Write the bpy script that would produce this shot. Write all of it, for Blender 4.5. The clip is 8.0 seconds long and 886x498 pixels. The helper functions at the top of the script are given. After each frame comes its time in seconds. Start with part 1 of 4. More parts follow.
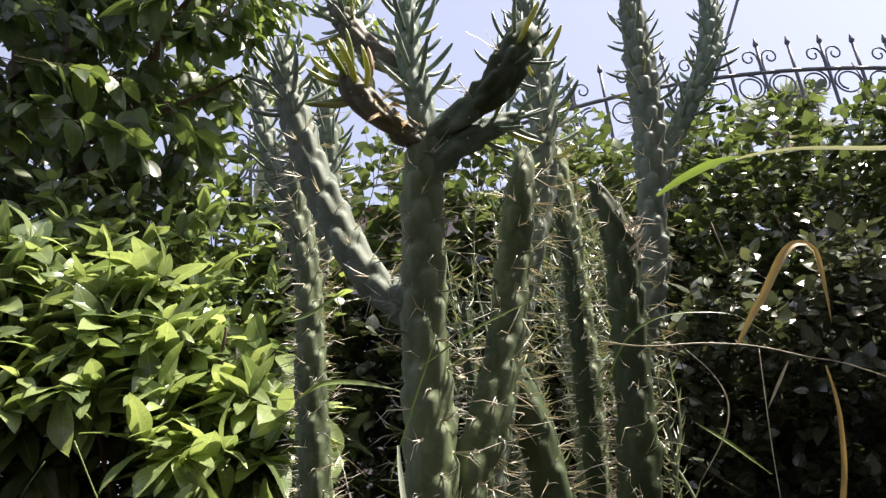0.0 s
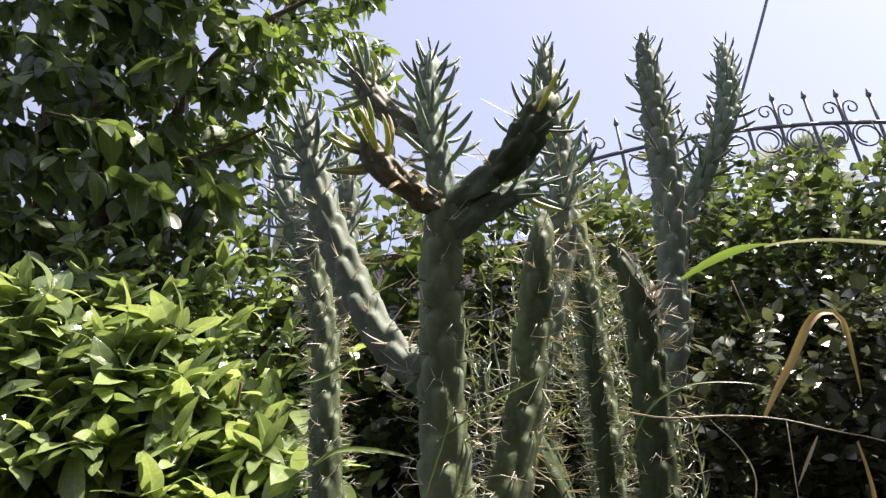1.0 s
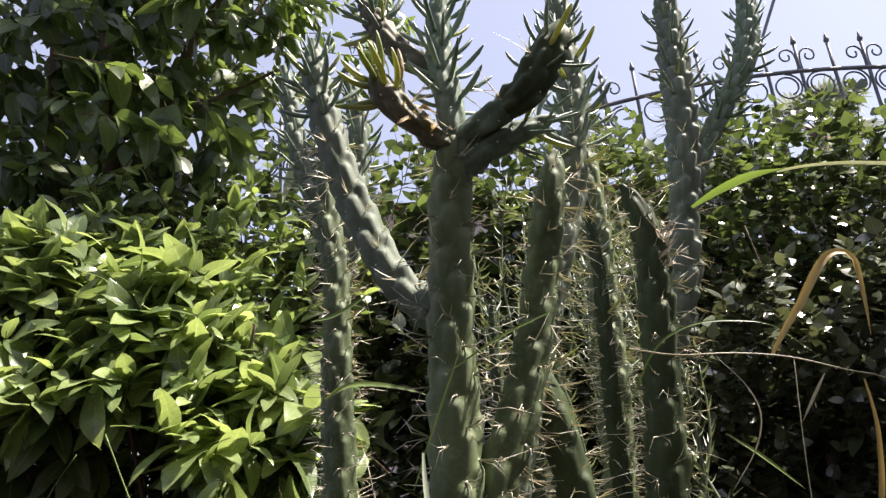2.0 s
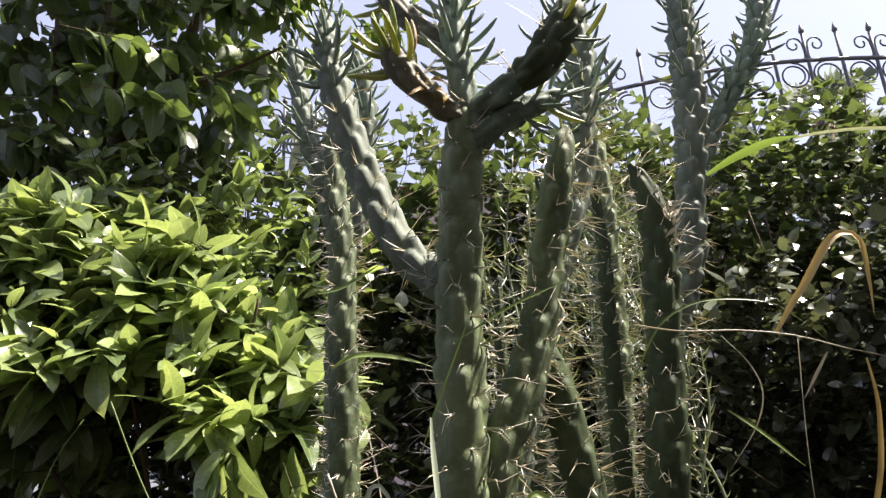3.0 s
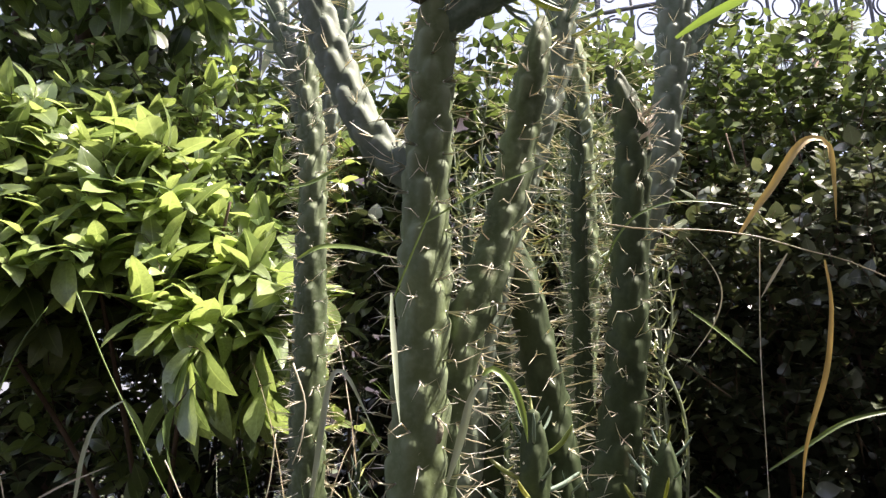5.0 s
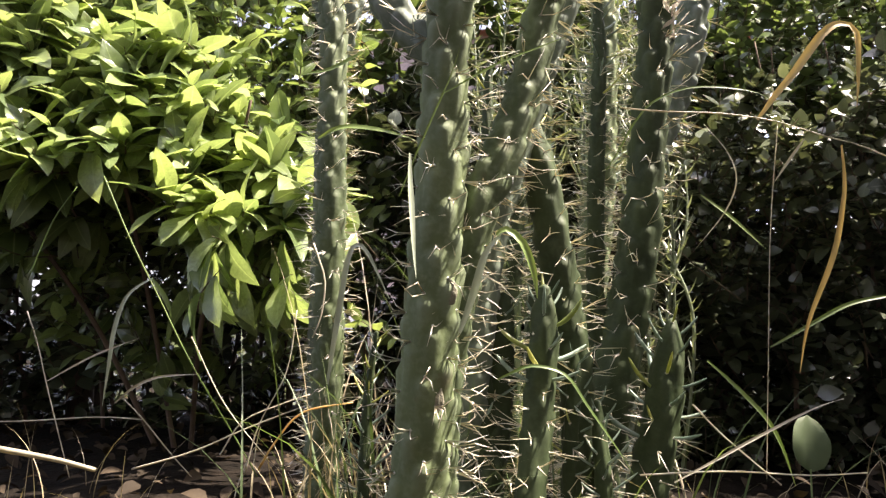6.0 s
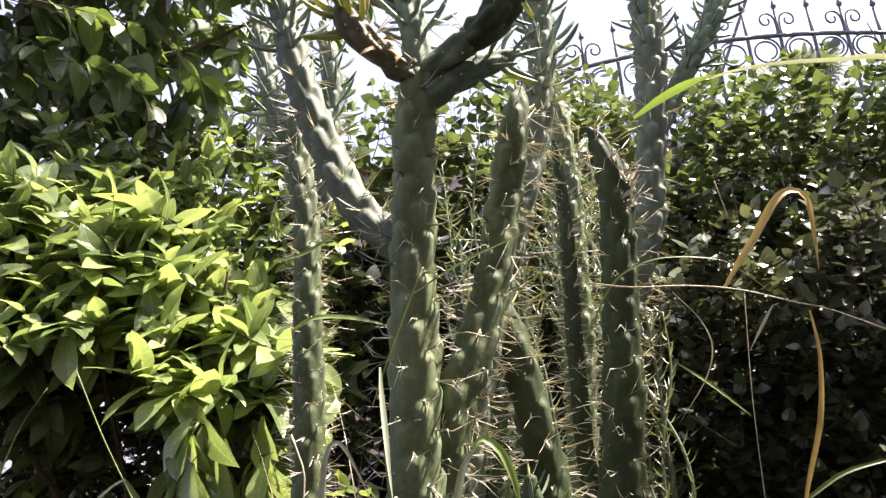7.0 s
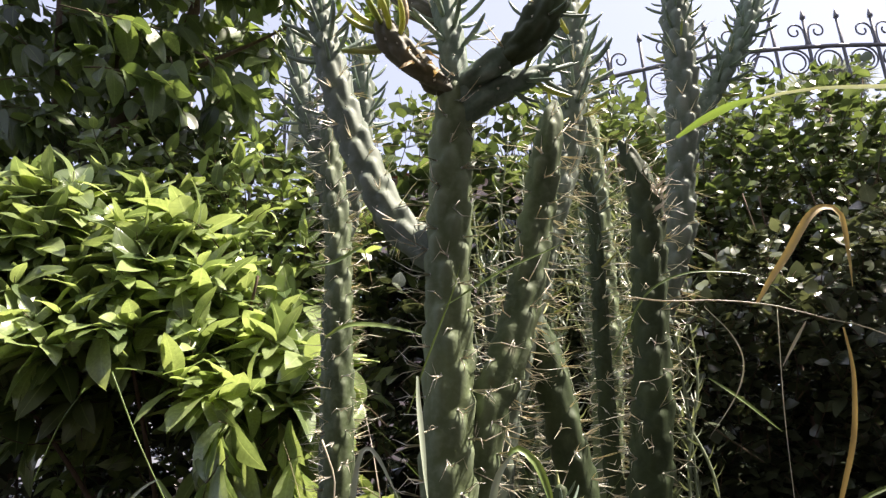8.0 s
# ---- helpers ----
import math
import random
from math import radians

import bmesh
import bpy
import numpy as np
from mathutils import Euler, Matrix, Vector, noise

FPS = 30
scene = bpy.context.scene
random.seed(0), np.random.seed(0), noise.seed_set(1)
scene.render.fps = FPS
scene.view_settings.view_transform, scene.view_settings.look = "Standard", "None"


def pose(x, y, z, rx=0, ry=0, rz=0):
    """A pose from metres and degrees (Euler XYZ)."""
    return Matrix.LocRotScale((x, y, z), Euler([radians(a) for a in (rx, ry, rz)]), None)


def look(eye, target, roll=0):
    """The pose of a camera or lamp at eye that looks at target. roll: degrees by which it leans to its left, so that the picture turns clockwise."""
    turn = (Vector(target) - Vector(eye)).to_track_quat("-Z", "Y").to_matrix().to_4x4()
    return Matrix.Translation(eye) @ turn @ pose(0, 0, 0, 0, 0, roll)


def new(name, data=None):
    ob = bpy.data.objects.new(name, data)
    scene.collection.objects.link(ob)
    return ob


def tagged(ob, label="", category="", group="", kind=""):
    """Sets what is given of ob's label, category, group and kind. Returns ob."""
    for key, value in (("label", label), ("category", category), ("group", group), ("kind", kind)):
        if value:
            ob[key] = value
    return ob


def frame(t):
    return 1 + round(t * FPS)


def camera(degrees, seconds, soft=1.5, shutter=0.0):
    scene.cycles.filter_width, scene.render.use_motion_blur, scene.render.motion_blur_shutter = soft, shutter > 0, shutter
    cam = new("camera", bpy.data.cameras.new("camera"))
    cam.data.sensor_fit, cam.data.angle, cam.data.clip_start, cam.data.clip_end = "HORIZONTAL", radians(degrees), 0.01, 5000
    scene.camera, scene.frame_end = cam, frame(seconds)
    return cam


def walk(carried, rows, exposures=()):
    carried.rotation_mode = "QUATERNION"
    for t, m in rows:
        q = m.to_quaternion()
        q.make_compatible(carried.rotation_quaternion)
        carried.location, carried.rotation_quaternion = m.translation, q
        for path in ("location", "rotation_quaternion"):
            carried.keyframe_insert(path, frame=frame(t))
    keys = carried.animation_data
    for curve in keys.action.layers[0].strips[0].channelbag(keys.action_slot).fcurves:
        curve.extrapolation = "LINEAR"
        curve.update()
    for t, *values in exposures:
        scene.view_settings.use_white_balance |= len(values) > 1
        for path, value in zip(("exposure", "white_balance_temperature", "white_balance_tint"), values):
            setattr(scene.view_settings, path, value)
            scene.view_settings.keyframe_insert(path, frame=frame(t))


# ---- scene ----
cam = camera(65.4, 8.0, soft=1.35)
# seconds, x, y, z, yaw to the left, pitch up, roll
PATH = [
    (0.0, 0.0000, 0.0000, 0.4600, -0.00, 19.90, -5.63),
    (0.5, 0.0046, 0.0047, 0.4695, 0.12, 20.16, -4.96),
    (1.0, -0.0012, -0.0042, 0.4870, 1.04, 23.87, -4.75),
    (1.2, -0.0045, -0.0150, 0.4960, 1.75, 24.85, -4.50),
    (1.5, -0.0033, -0.0128, 0.4892, 2.17, 24.71, -4.59),
    (1.8, -0.0035, 0.0020, 0.4815, 2.65, 21.00, -3.95),
    (2.0, 0.0002, 0.0031, 0.4718, 2.44, 19.79, -4.03),
    (3.3, -0.0145, 0.0030, 0.4491, 2.60, 17.96, -2.41),
    (3.5, -0.0108, 0.0097, 0.4436, 2.53, 17.40, -2.16),
    (4.0, -0.0008, 0.0205, 0.4382, 0.53, 16.68, -1.72),
    (4.5, -0.0022, 0.0226, 0.4181, 0.81, 14.21, -1.11),
    (5.0, 0.0001, 0.0245, 0.4041, 0.93, 12.72, -1.23),
    (5.2, -0.0017, 0.0205, 0.3856, 1.30, 11.20, -0.62),
    (6.3, 0.0059, 0.0141, 0.3270, 2.50, 6.41, 0.46),
    (6.5, 0.0144, 0.0188, 0.3429, 1.38, 7.94, -0.63),
    (6.8, 0.0237, 0.0110, 0.4000, 0.20, 12.75, -3.90),
    (7.0, 0.0217, 0.0017, 0.4204, 1.06, 16.94, -3.82),
    (7.2, 0.0169, -0.0077, 0.4279, 1.71, 18.27, -4.15),
    (7.5, 0.0067, -0.0182, 0.4331, 2.81, 19.03, -3.59),
    (8.0, 0.0031, -0.0141, 0.4226, 2.73, 17.58, -2.39),
]
walk(cam, [(t, pose(x, y, z, 0, 0, yaw) @ pose(0, 0, 0, 90 + pitch) @ pose(0, 0, 0, 0, 0, roll)) for t, x, y, z, yaw, pitch, roll in PATH],
     [(0.0, 1.68, 6450, 16), (1.0, 1.68, 6450, 16), (2.0, 1.65, 6450, 16), (3.5, 1.94, 6500, 17), (5.0, 2.14, 6550, 17), (5.2, 2.19, 6600, 17),
      (6.5, 2.54, 6850, 19), (6.8, 2.58, 6650, 19), (7.0, 2.28, 6650, 19), (7.3, 1.94, 6650, 18), (7.5, 1.94, 6600, 17), (8.0, 1.92, 6600, 17)])

# ---- world and sun ----
SUN_EL, SUN_AZ = 60.0, 82.0  # degrees above the horizon; degrees from +y towards +x
world = bpy.data.worlds.new("sky")
scene.world = world
world.use_nodes = True
wn = world.node_tree
sky = wn.nodes.new("ShaderNodeTexSky")
sky.sky_type = "NISHITA"
sky.sun_disc = False
sky.sun_elevation, sky.sun_rotation = radians(SUN_EL), radians(SUN_AZ)
sky.air_density, sky.dust_density, sky.ozone_density = 1.0, 3.0, 1.5
wn.links.new(sky.outputs[0], wn.nodes["Background"].inputs[0])
wn.nodes["Background"].inputs[1].default_value = 0.041
haze = wn.nodes.new("ShaderNodeBackground")  # even summer haze over the whole sky
haze.inputs[0].default_value, haze.inputs[1].default_value = (0.86, 0.86, 0.99, 1), 0.150
both = wn.nodes.new("ShaderNodeAddShader")
wn.links.new(wn.nodes["Background"].outputs[0], both.inputs[0])
wn.links.new(haze.outputs[0], both.inputs[1])
wn.links.new(both.outputs[0], wn.nodes["World Output"].inputs[0])
sun = new("sun", bpy.data.lights.new("sun", "SUN"))
sun.data.energy, sun.data.angle, sun.data.color = 4.3, radians(0.9), (1.0, 0.93, 0.80)
to_sun = Vector((math.sin(radians(SUN_AZ)) * math.cos(radians(SUN_EL)), math.cos(radians(SUN_AZ)) * math.cos(radians(SUN_EL)), math.sin(radians(SUN_EL))))
sun.matrix_basis = look(to_sun * 20, (0, 0, 0))


# ---- materials ----
def nodes_of(name):
    m = bpy.data.materials.new(name)
    m.use_nodes = True
    nt = m.node_tree
    return m, nt, nt.nodes["Principled BSDF"]


def noise_tex(nt, scale, detail=4.0, coords="Object", stretch=None):
    tc = nt.nodes.new("ShaderNodeTexCoord")
    tex = nt.nodes.new("ShaderNodeTexNoise")
    tex.inputs["Scale"].default_value, tex.inputs["Detail"].default_value = scale, detail
    if stretch:
        mp = nt.nodes.new("ShaderNodeMapping")
        mp.inputs["Scale"].default_value = stretch
        nt.links.new(tc.outputs[coords], mp.inputs[0])
        nt.links.new(mp.outputs[0], tex.inputs["Vector"])
    else:
        nt.links.new(tc.outputs[coords], tex.inputs["Vector"])
    return tex


def ramp(nt, source, stops):
    r = nt.nodes.new("ShaderNodeValToRGB")
    els = r.color_ramp.elements
    while len(els) < len(stops):
        els.new(0.5)
    for e, (p, c) in zip(els, stops):
        e.position, e.color = p, (*c, 1)
    nt.links.new(source, r.inputs[0])
    return r


def mixed(nt, fac, a, b, blend="MIX"):
    mx = nt.nodes.new("ShaderNodeMix")
    mx.data_type, mx.blend_type = "RGBA", blend
    for sock, v in ((mx.inputs[0], fac), (mx.inputs[6], a), (mx.inputs[7], b)):
        if isinstance(v, (int, float)):
            sock.default_value = v
        elif isinstance(v, tuple):
            sock.default_value = (*v, 1)
        else:
            nt.links.new(v, sock)
    return mx.outputs[2]


def bumped(nt, bsdf, height, strength, distance):
    b = nt.nodes.new("ShaderNodeBump")
    b.inputs["Strength"].default_value, b.inputs["Distance"].default_value = strength, distance
    nt.links.new(height, b.inputs["Height"])
    nt.links.new(b.outputs[0], bsdf.inputs["Normal"])


def skin_material(name, young, old, cork, bloom_and_ribs):
    """Waxy cactus skin: mottled green, pale wax mottling, brown corky scabs, ribs lightened to stand in for shading."""
    m, nt, b = nodes_of(name)
    big, fine = noise_tex(nt, 11, 7), noise_tex(nt, 130, 8)
    base = ramp(nt, big.outputs[0], [(0.3, old), (0.68, young)]).outputs[0]
    pale = ramp(nt, fine.outputs[0], [(0.45, (0, 0, 0)), (0.75, (1, 1, 1))]).outputs[0]
    base = mixed(nt, mixed(nt, 0.22, (0, 0, 0), pale), base, bloom_and_ribs)
    scab = ramp(nt, noise_tex(nt, 22, 6, stretch=(1, 1, 0.6)).outputs[0], [(0.65, (0, 0, 0)), (0.76, (0.8, 0.8, 0.8))]).outputs[0]
    base = mixed(nt, scab, base, cork)
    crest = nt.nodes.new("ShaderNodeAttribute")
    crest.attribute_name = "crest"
    rib_light = ramp(nt, crest.outputs["Fac"], [(0.25, (0, 0, 0)), (0.95, (0.55, 0.55, 0.55))]).outputs[0]
    base = mixed(nt, rib_light, base, bloom_and_ribs)  # light on the raised ribs is put into the colour
    fleck = ramp(nt, noise_tex(nt, 55, 4).outputs[0], [(0.60, (0, 0, 0)), (0.70, (0.16, 0.16, 0.16))]).outputs[0]
    base = mixed(nt, fleck, base, bloom_and_ribs)
    nt.links.new(base, b.inputs["Base Color"])
    b.inputs["Roughness"].default_value = 0.62
    b.inputs["Specular IOR Level"].default_value = 0.3
    bumped(nt, b, fine.outputs[0], 0.3, 0.002)
    return m


def veins(nt):
    """Masks of the midrib and of the slanting side veins, from the blade's own coordinates."""
    def sum_of(op, a, b):
        n = nt.nodes.new("ShaderNodeMath")
        n.operation = op
        for sock, v in zip(n.inputs, (a, b)):
            if isinstance(v, (int, float)):
                sock.default_value = v
            else:
                nt.links.new(v, sock)
        return n.outputs[0]

    sep = nt.nodes.new("ShaderNodeSeparateXYZ")
    nt.links.new(nt.nodes.new("ShaderNodeTexCoord").outputs["UV"], sep.inputs[0])
    off = sum_of("ABSOLUTE", sep.outputs[0], 0)
    rib = ramp(nt, off, [(0.03, (1, 1, 1)), (0.09, (0, 0, 0))]).outputs[0]
    wave = sum_of("FRACT", sum_of("SUBTRACT", sum_of("MULTIPLY", sep.outputs[1], 9.0), sum_of("MULTIPLY", off, 1.3)), 0)
    side = ramp(nt, wave, [(0.0, (1, 1, 1)), (0.16, (0, 0, 0)), (0.86, (0, 0, 0)), (1.0, (1, 1, 1))]).outputs[0]
    return rib, side


def leaf_material(name, dark, light, gloss=0.32, through_light=0.4, spot=None, vein=False, island=True, tint=(1.3, 1.25, 0.75), shine=1.0):
    """Leaf: varied from leaf to leaf, glossy on top, lets some light through."""
    m, nt, b = nodes_of(name)
    if island:
        rnd = nt.nodes.new("ShaderNodeNewGeometry").outputs["Random Per Island"]
    else:
        rnd = nt.nodes.new("ShaderNodeObjectInfo").outputs["Random"]
    col = ramp(nt, rnd, [(0.0, dark), (0.75, light), (1.0, tuple(min(1, c * 1.25) for c in light))]).outputs[0]
    blotch = noise_tex(nt, 20, 3)
    col = mixed(nt, ramp(nt, blotch.outputs[0], [(0.35, (0, 0, 0)), (0.7, (0.3, 0.3, 0.3))]).outputs[0], col, tuple(c * 0.6 for c in dark))
    if spot:
        sp = ramp(nt, noise_tex(nt, 30, 3).outputs[0], [(0.66, (0, 0, 0)), (0.72, (1, 1, 1))]).outputs[0]
        col = mixed(nt, sp, col, spot)
    relief = noise_tex(nt, 26, 2).outputs[0]
    if vein:
        rib, side = veins(nt)
        col = mixed(nt, mixed(nt, 0.3, (0, 0, 0), rib), col, tuple(min(1, c * 1.5 + 0.03) for c in light))
        col = mixed(nt, mixed(nt, 0.12, (0, 0, 0), side), col, tuple(c * 0.7 for c in dark))
        relief = mixed(nt, 0.25, relief, mixed(nt, 1.0, side, rib, "ADD"), "ADD")
    nt.links.new(col, b.inputs["Base Color"])
    b.inputs["Roughness"].default_value = gloss
    b.inputs["Specular IOR Level"].default_value = shine
    bumped(nt, b, relief, 0.25, 0.003)
    tr = nt.nodes.new("ShaderNodeBsdfTranslucent")
    nt.links.new(mixed(nt, 1.0, col, tint, "MULTIPLY"), tr.inputs[0])
    mx = nt.nodes.new("ShaderNodeMixShader")
    mx.inputs[0].default_value = through_light
    nt.links.new(b.outputs[0], mx.inputs[1])
    nt.links.new(tr.outputs[0], mx.inputs[2])
    nt.links.new(mx.outputs[0], nt.nodes["Material Output"].inputs[0])
    return m


def plain_material(name, a, b_col, scale, rough, bump=0.3, stretch=None, depth=0.002, shine=0.5):
    m, nt, b = nodes_of(name)
    b.inputs["Specular IOR Level"].default_value = shine
    n1, n2 = noise_tex(nt, scale, 6, stretch=stretch), noise_tex(nt, scale * 7, 5, stretch=stretch)
    col = ramp(nt, n1.outputs[0], [(0.32, a), (0.7, b_col)]).outputs[0]
    col = mixed(nt, ramp(nt, n2.outputs[0], [(0.4, (0, 0, 0)), (0.8, (0.6, 0.6, 0.6))]).outputs[0], col, tuple(c * 0.55 for c in a))
    nt.links.new(col, b.inputs["Base Color"])
    b.inputs["Roughness"].default_value = rough
    bumped(nt, b, n2.outputs[0], bump, depth)
    return m


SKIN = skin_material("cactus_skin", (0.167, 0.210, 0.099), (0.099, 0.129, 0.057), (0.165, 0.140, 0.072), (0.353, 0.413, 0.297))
# Skin of middle darkness, used on two of the stems.
SKIN_MID = skin_material("mid_cactus_skin", (0.109, 0.143, 0.065), (0.057, 0.080, 0.035), (0.105, 0.090, 0.045), (0.303, 0.352, 0.240))
# Shaded copy of the skin: shade on rear stems is put into its colours.
SKIN_SHADED = skin_material("shaded_cactus_skin", (0.050, 0.073, 0.030), (0.026, 0.039, 0.014), (0.062, 0.055, 0.026), (0.118, 0.150, 0.082))
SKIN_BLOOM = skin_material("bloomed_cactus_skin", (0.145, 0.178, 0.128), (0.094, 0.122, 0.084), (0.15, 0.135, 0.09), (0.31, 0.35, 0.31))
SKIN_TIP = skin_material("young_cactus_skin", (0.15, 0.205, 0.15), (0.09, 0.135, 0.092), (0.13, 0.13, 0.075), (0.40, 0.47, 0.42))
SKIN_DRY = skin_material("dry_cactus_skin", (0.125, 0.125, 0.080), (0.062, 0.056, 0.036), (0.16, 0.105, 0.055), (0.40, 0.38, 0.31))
SCAR = plain_material("scar_cork", (0.25, 0.24, 0.17), (0.36, 0.33, 0.25), 70, 0.9, 0.8)
DRY_SHRED = leaf_material("dry_shred", (0.34, 0.22, 0.11), (0.56, 0.42, 0.24), 0.7, 0.2, island=False)
CORK = plain_material("torn_cork", (0.72, 0.62, 0.51), (0.90, 0.84, 0.75), 40, 0.85, 0.6)
SPINE = leaf_material("spine", (0.82, 0.73, 0.54), (0.95, 0.91, 0.82), 0.4, 0.15)
SPINE_ONE = leaf_material("single_spine", (0.82, 0.73, 0.54), (0.95, 0.91, 0.82), 0.4, 0.15, island=False)
FELT = plain_material("areole_felt", (0.62, 0.60, 0.52), (0.85, 0.83, 0.76), 60, 0.9)
NEEDLE_LEAF = leaf_material("cactus_leaf", (0.14, 0.21, 0.155), (0.275, 0.37, 0.29), 0.46, 0.12, island=False)
NEEDLE_YELLOW = leaf_material("yellowing_cactus_leaf", (0.27, 0.34, 0.10), (0.52, 0.54, 0.18), 0.42, 0.3, island=False)
NEEDLE_DRY = leaf_material("dry_cactus_leaf", (0.32, 0.22, 0.10), (0.50, 0.37, 0.20), 0.6, 0.2, island=False)
SHRUB_LEAF = leaf_material("shrub_leaf", (0.110, 0.165, 0.066), (0.325, 0.41, 0.165), 0.25, 0.43, vein=True, island=False, tint=(1.4, 1.36, 0.9), shine=1.0)
SHRUB_LEAF_MANY = leaf_material("shrub_leaves", (0.092, 0.142, 0.056), (0.325, 0.405, 0.175), 0.25, 0.43, vein=True, tint=(1.4, 1.36, 0.9), shine=1.0)
FINE_LEAF = leaf_material("fine_shrub_leaf", (0.082, 0.130, 0.048), (0.30, 0.39, 0.145), 0.28, 0.36, vein=True)
TREE_LEAF = leaf_material("tree_leaf", (0.056, 0.090, 0.030), (0.172, 0.24, 0.084), 0.40, 0.5, vein=True)
TREE_LEAF_PALE = leaf_material("pale_tree_leaf", (0.09, 0.15, 0.03), (0.18, 0.26, 0.06), 0.38, 0.42)
HEDGE_LEAF = leaf_material("hedge_leaf", (0.052, 0.066, 0.040), (0.135, 0.158, 0.098), 0.22, 0.18, shine=1.2)
# Lit copy of the hedge leaf: sunlight on the tops put into greener colour.
HEDGE_LEAF_LIT = leaf_material("lit_hedge_leaf", (0.042, 0.068, 0.026), (0.140, 0.195, 0.070), 0.30, 0.32)
BARK = plain_material("bark", (0.10, 0.065, 0.045), (0.20, 0.14, 0.10), 18, 0.9, 0.7, (1, 1, 0.25), 0.004)
TWIG = plain_material("twig", (0.07, 0.05, 0.03), (0.16, 0.11, 0.06), 40, 0.8, 0.4)
STRAW = leaf_material("straw", (0.46, 0.41, 0.30), (0.70, 0.65, 0.53), 0.45, 0.2, island=False)
RUST_BLADE = leaf_material("withered_blade", (0.50, 0.33, 0.13), (0.66, 0.48, 0.21), 0.5, 0.4, (0.46, 0.42, 0.12), island=False)
PALE_BLADE = leaf_material("pale_blade", (0.42, 0.49, 0.36), (0.56, 0.61, 0.48), 0.5, 0.15, island=False)
GREEN_BLADE = leaf_material("green_blade", (0.12, 0.19, 0.05), (0.22, 0.31, 0.09), 0.35, 0.4, island=False)
# Black iron lightened to blue-grey: the haze before it is put into the colour.
IRON = plain_material("hazed_iron", (0.13, 0.13, 0.15), (0.21, 0.208, 0.225), 30, 0.55, 0.4)
# Shade under the plants is put into these near-black soil and litter colours.
SHADED_SOIL = plain_material("soil", (0.008, 0.0065, 0.005), (0.021, 0.016, 0.012), 9, 0.95, 0.9, None, 0.01, 0.08)
SHADED_LITTER = leaf_material("leaf_litter", (0.020, 0.015, 0.010), (0.075, 0.055, 0.036), 0.8, 0.15, shine=0.2)
PLASTER = plain_material("pink_plaster", (0.55, 0.42, 0.38), (0.66, 0.52, 0.47), 3, 0.9, 0.2)
TILE = plain_material("roof_tile", (0.40, 0.16, 0.10), (0.52, 0.24, 0.15), 6, 0.85, 0.3)
PANE = plain_material("dark_window", (0.03, 0.035, 0.04), (0.06, 0.07, 0.08), 2, 0.15, 0.0)


# ---- mesh helpers ----
def mesh(name, verts, faces, mats, smooth=True, slots=None, uv=None):
    me = bpy.data.meshes.new(name)
    me.from_pydata([tuple(v) for v in np.asarray(verts, float)], [], [tuple(int(i) for i in f) for f in faces])
    for m in mats if isinstance(mats, (list, tuple)) else [mats]:
        me.materials.append(m)
    if smooth:
        me.polygons.foreach_set("use_smooth", [True] * len(me.polygons))
    if slots is not None:
        me.polygons.foreach_set("material_index", [int(s) for s in slots])
    if uv is not None:
        at = np.zeros(len(me.loops), np.int32)
        me.loops.foreach_get("vertex_index", at)
        me.uv_layers.new(name="leaf").data.foreach_set("uv", np.asarray(uv, np.float32)[at].ravel())
    me.update()
    return me


def child(name, me, parent, label="", kind=""):
    ob = new(name, me)
    ob.parent = parent
    return tagged(ob, label, kind=kind)


def spline(points, step):
    """Smooth curve through points of any width, sampled about every step metres."""
    p = np.asarray(points, float)
    p = np.vstack([2 * p[0] - p[1], p, 2 * p[-1] - p[-2]])
    out = []
    for i in range(1, len(p) - 2):
        a, b, c, d = p[i - 1:i + 3]
        n = max(2, int(np.linalg.norm((c - b)[:3]) / step))
        t = (np.arange(n) / n)[:, None]
        out.append(0.5 * (2 * b + (c - a) * t + (2 * a - 5 * b + 4 * c - d) * t ** 2 + (3 * b - a - 3 * c + d) * t ** 3))
    return np.vstack(out + [p[-2:-1]])


def frames_along(c):
    """Tangent and two side directions carried along a curve without twist."""
    t = np.gradient(c, axis=0)
    t /= np.linalg.norm(t, axis=1)[:, None] + 1e-12
    u = np.zeros_like(t)
    k = np.array([1.0, 0.0, 0.0]) if abs(t[0][0]) < 0.9 else np.array([0.0, 1.0, 0.0])
    u[0] = k - (k @ t[0]) * t[0]
    u[0] /= np.linalg.norm(u[0])
    for i in range(1, len(t)):
        w = u[i - 1] - (u[i - 1] @ t[i]) * t[i]
        u[i] = w / np.linalg.norm(w)
    return t, u, np.cross(t, u)


def grid_faces(rows, cols, offset=0, wrap=True):
    last = cols if wrap else cols - 1
    return [(offset + i * cols + j, offset + i * cols + (j + 1) % cols, offset + (i + 1) * cols + (j + 1) % cols, offset + (i + 1) * cols + j)
            for i in range(rows - 1) for j in range(last)]


def tubes(curves, sides=6):
    """Vertices and faces of tubes; each curve is rows of x, y, z, radius."""
    vs, fs, n = [], [], 0
    ang = np.arange(sides) * 2 * np.pi / sides
    for c in curves:
        c = np.asarray(c, float)
        t, u, w = frames_along(c[:, :3])
        ring = c[:, None, :3] + c[:, 3][:, None, None] * (np.cos(ang)[None, :, None] * u[:, None] + np.sin(ang)[None, :, None] * w[:, None])
        vs.append(ring.reshape(-1, 3))
        fs += grid_faces(len(c), sides, n)
        fs.append(tuple(n + j for j in range(sides))[::-1])
        fs.append(tuple(n + (len(c) - 1) * sides + j for j in range(sides)))
        n += len(c) * sides
    return np.vstack(vs), fs


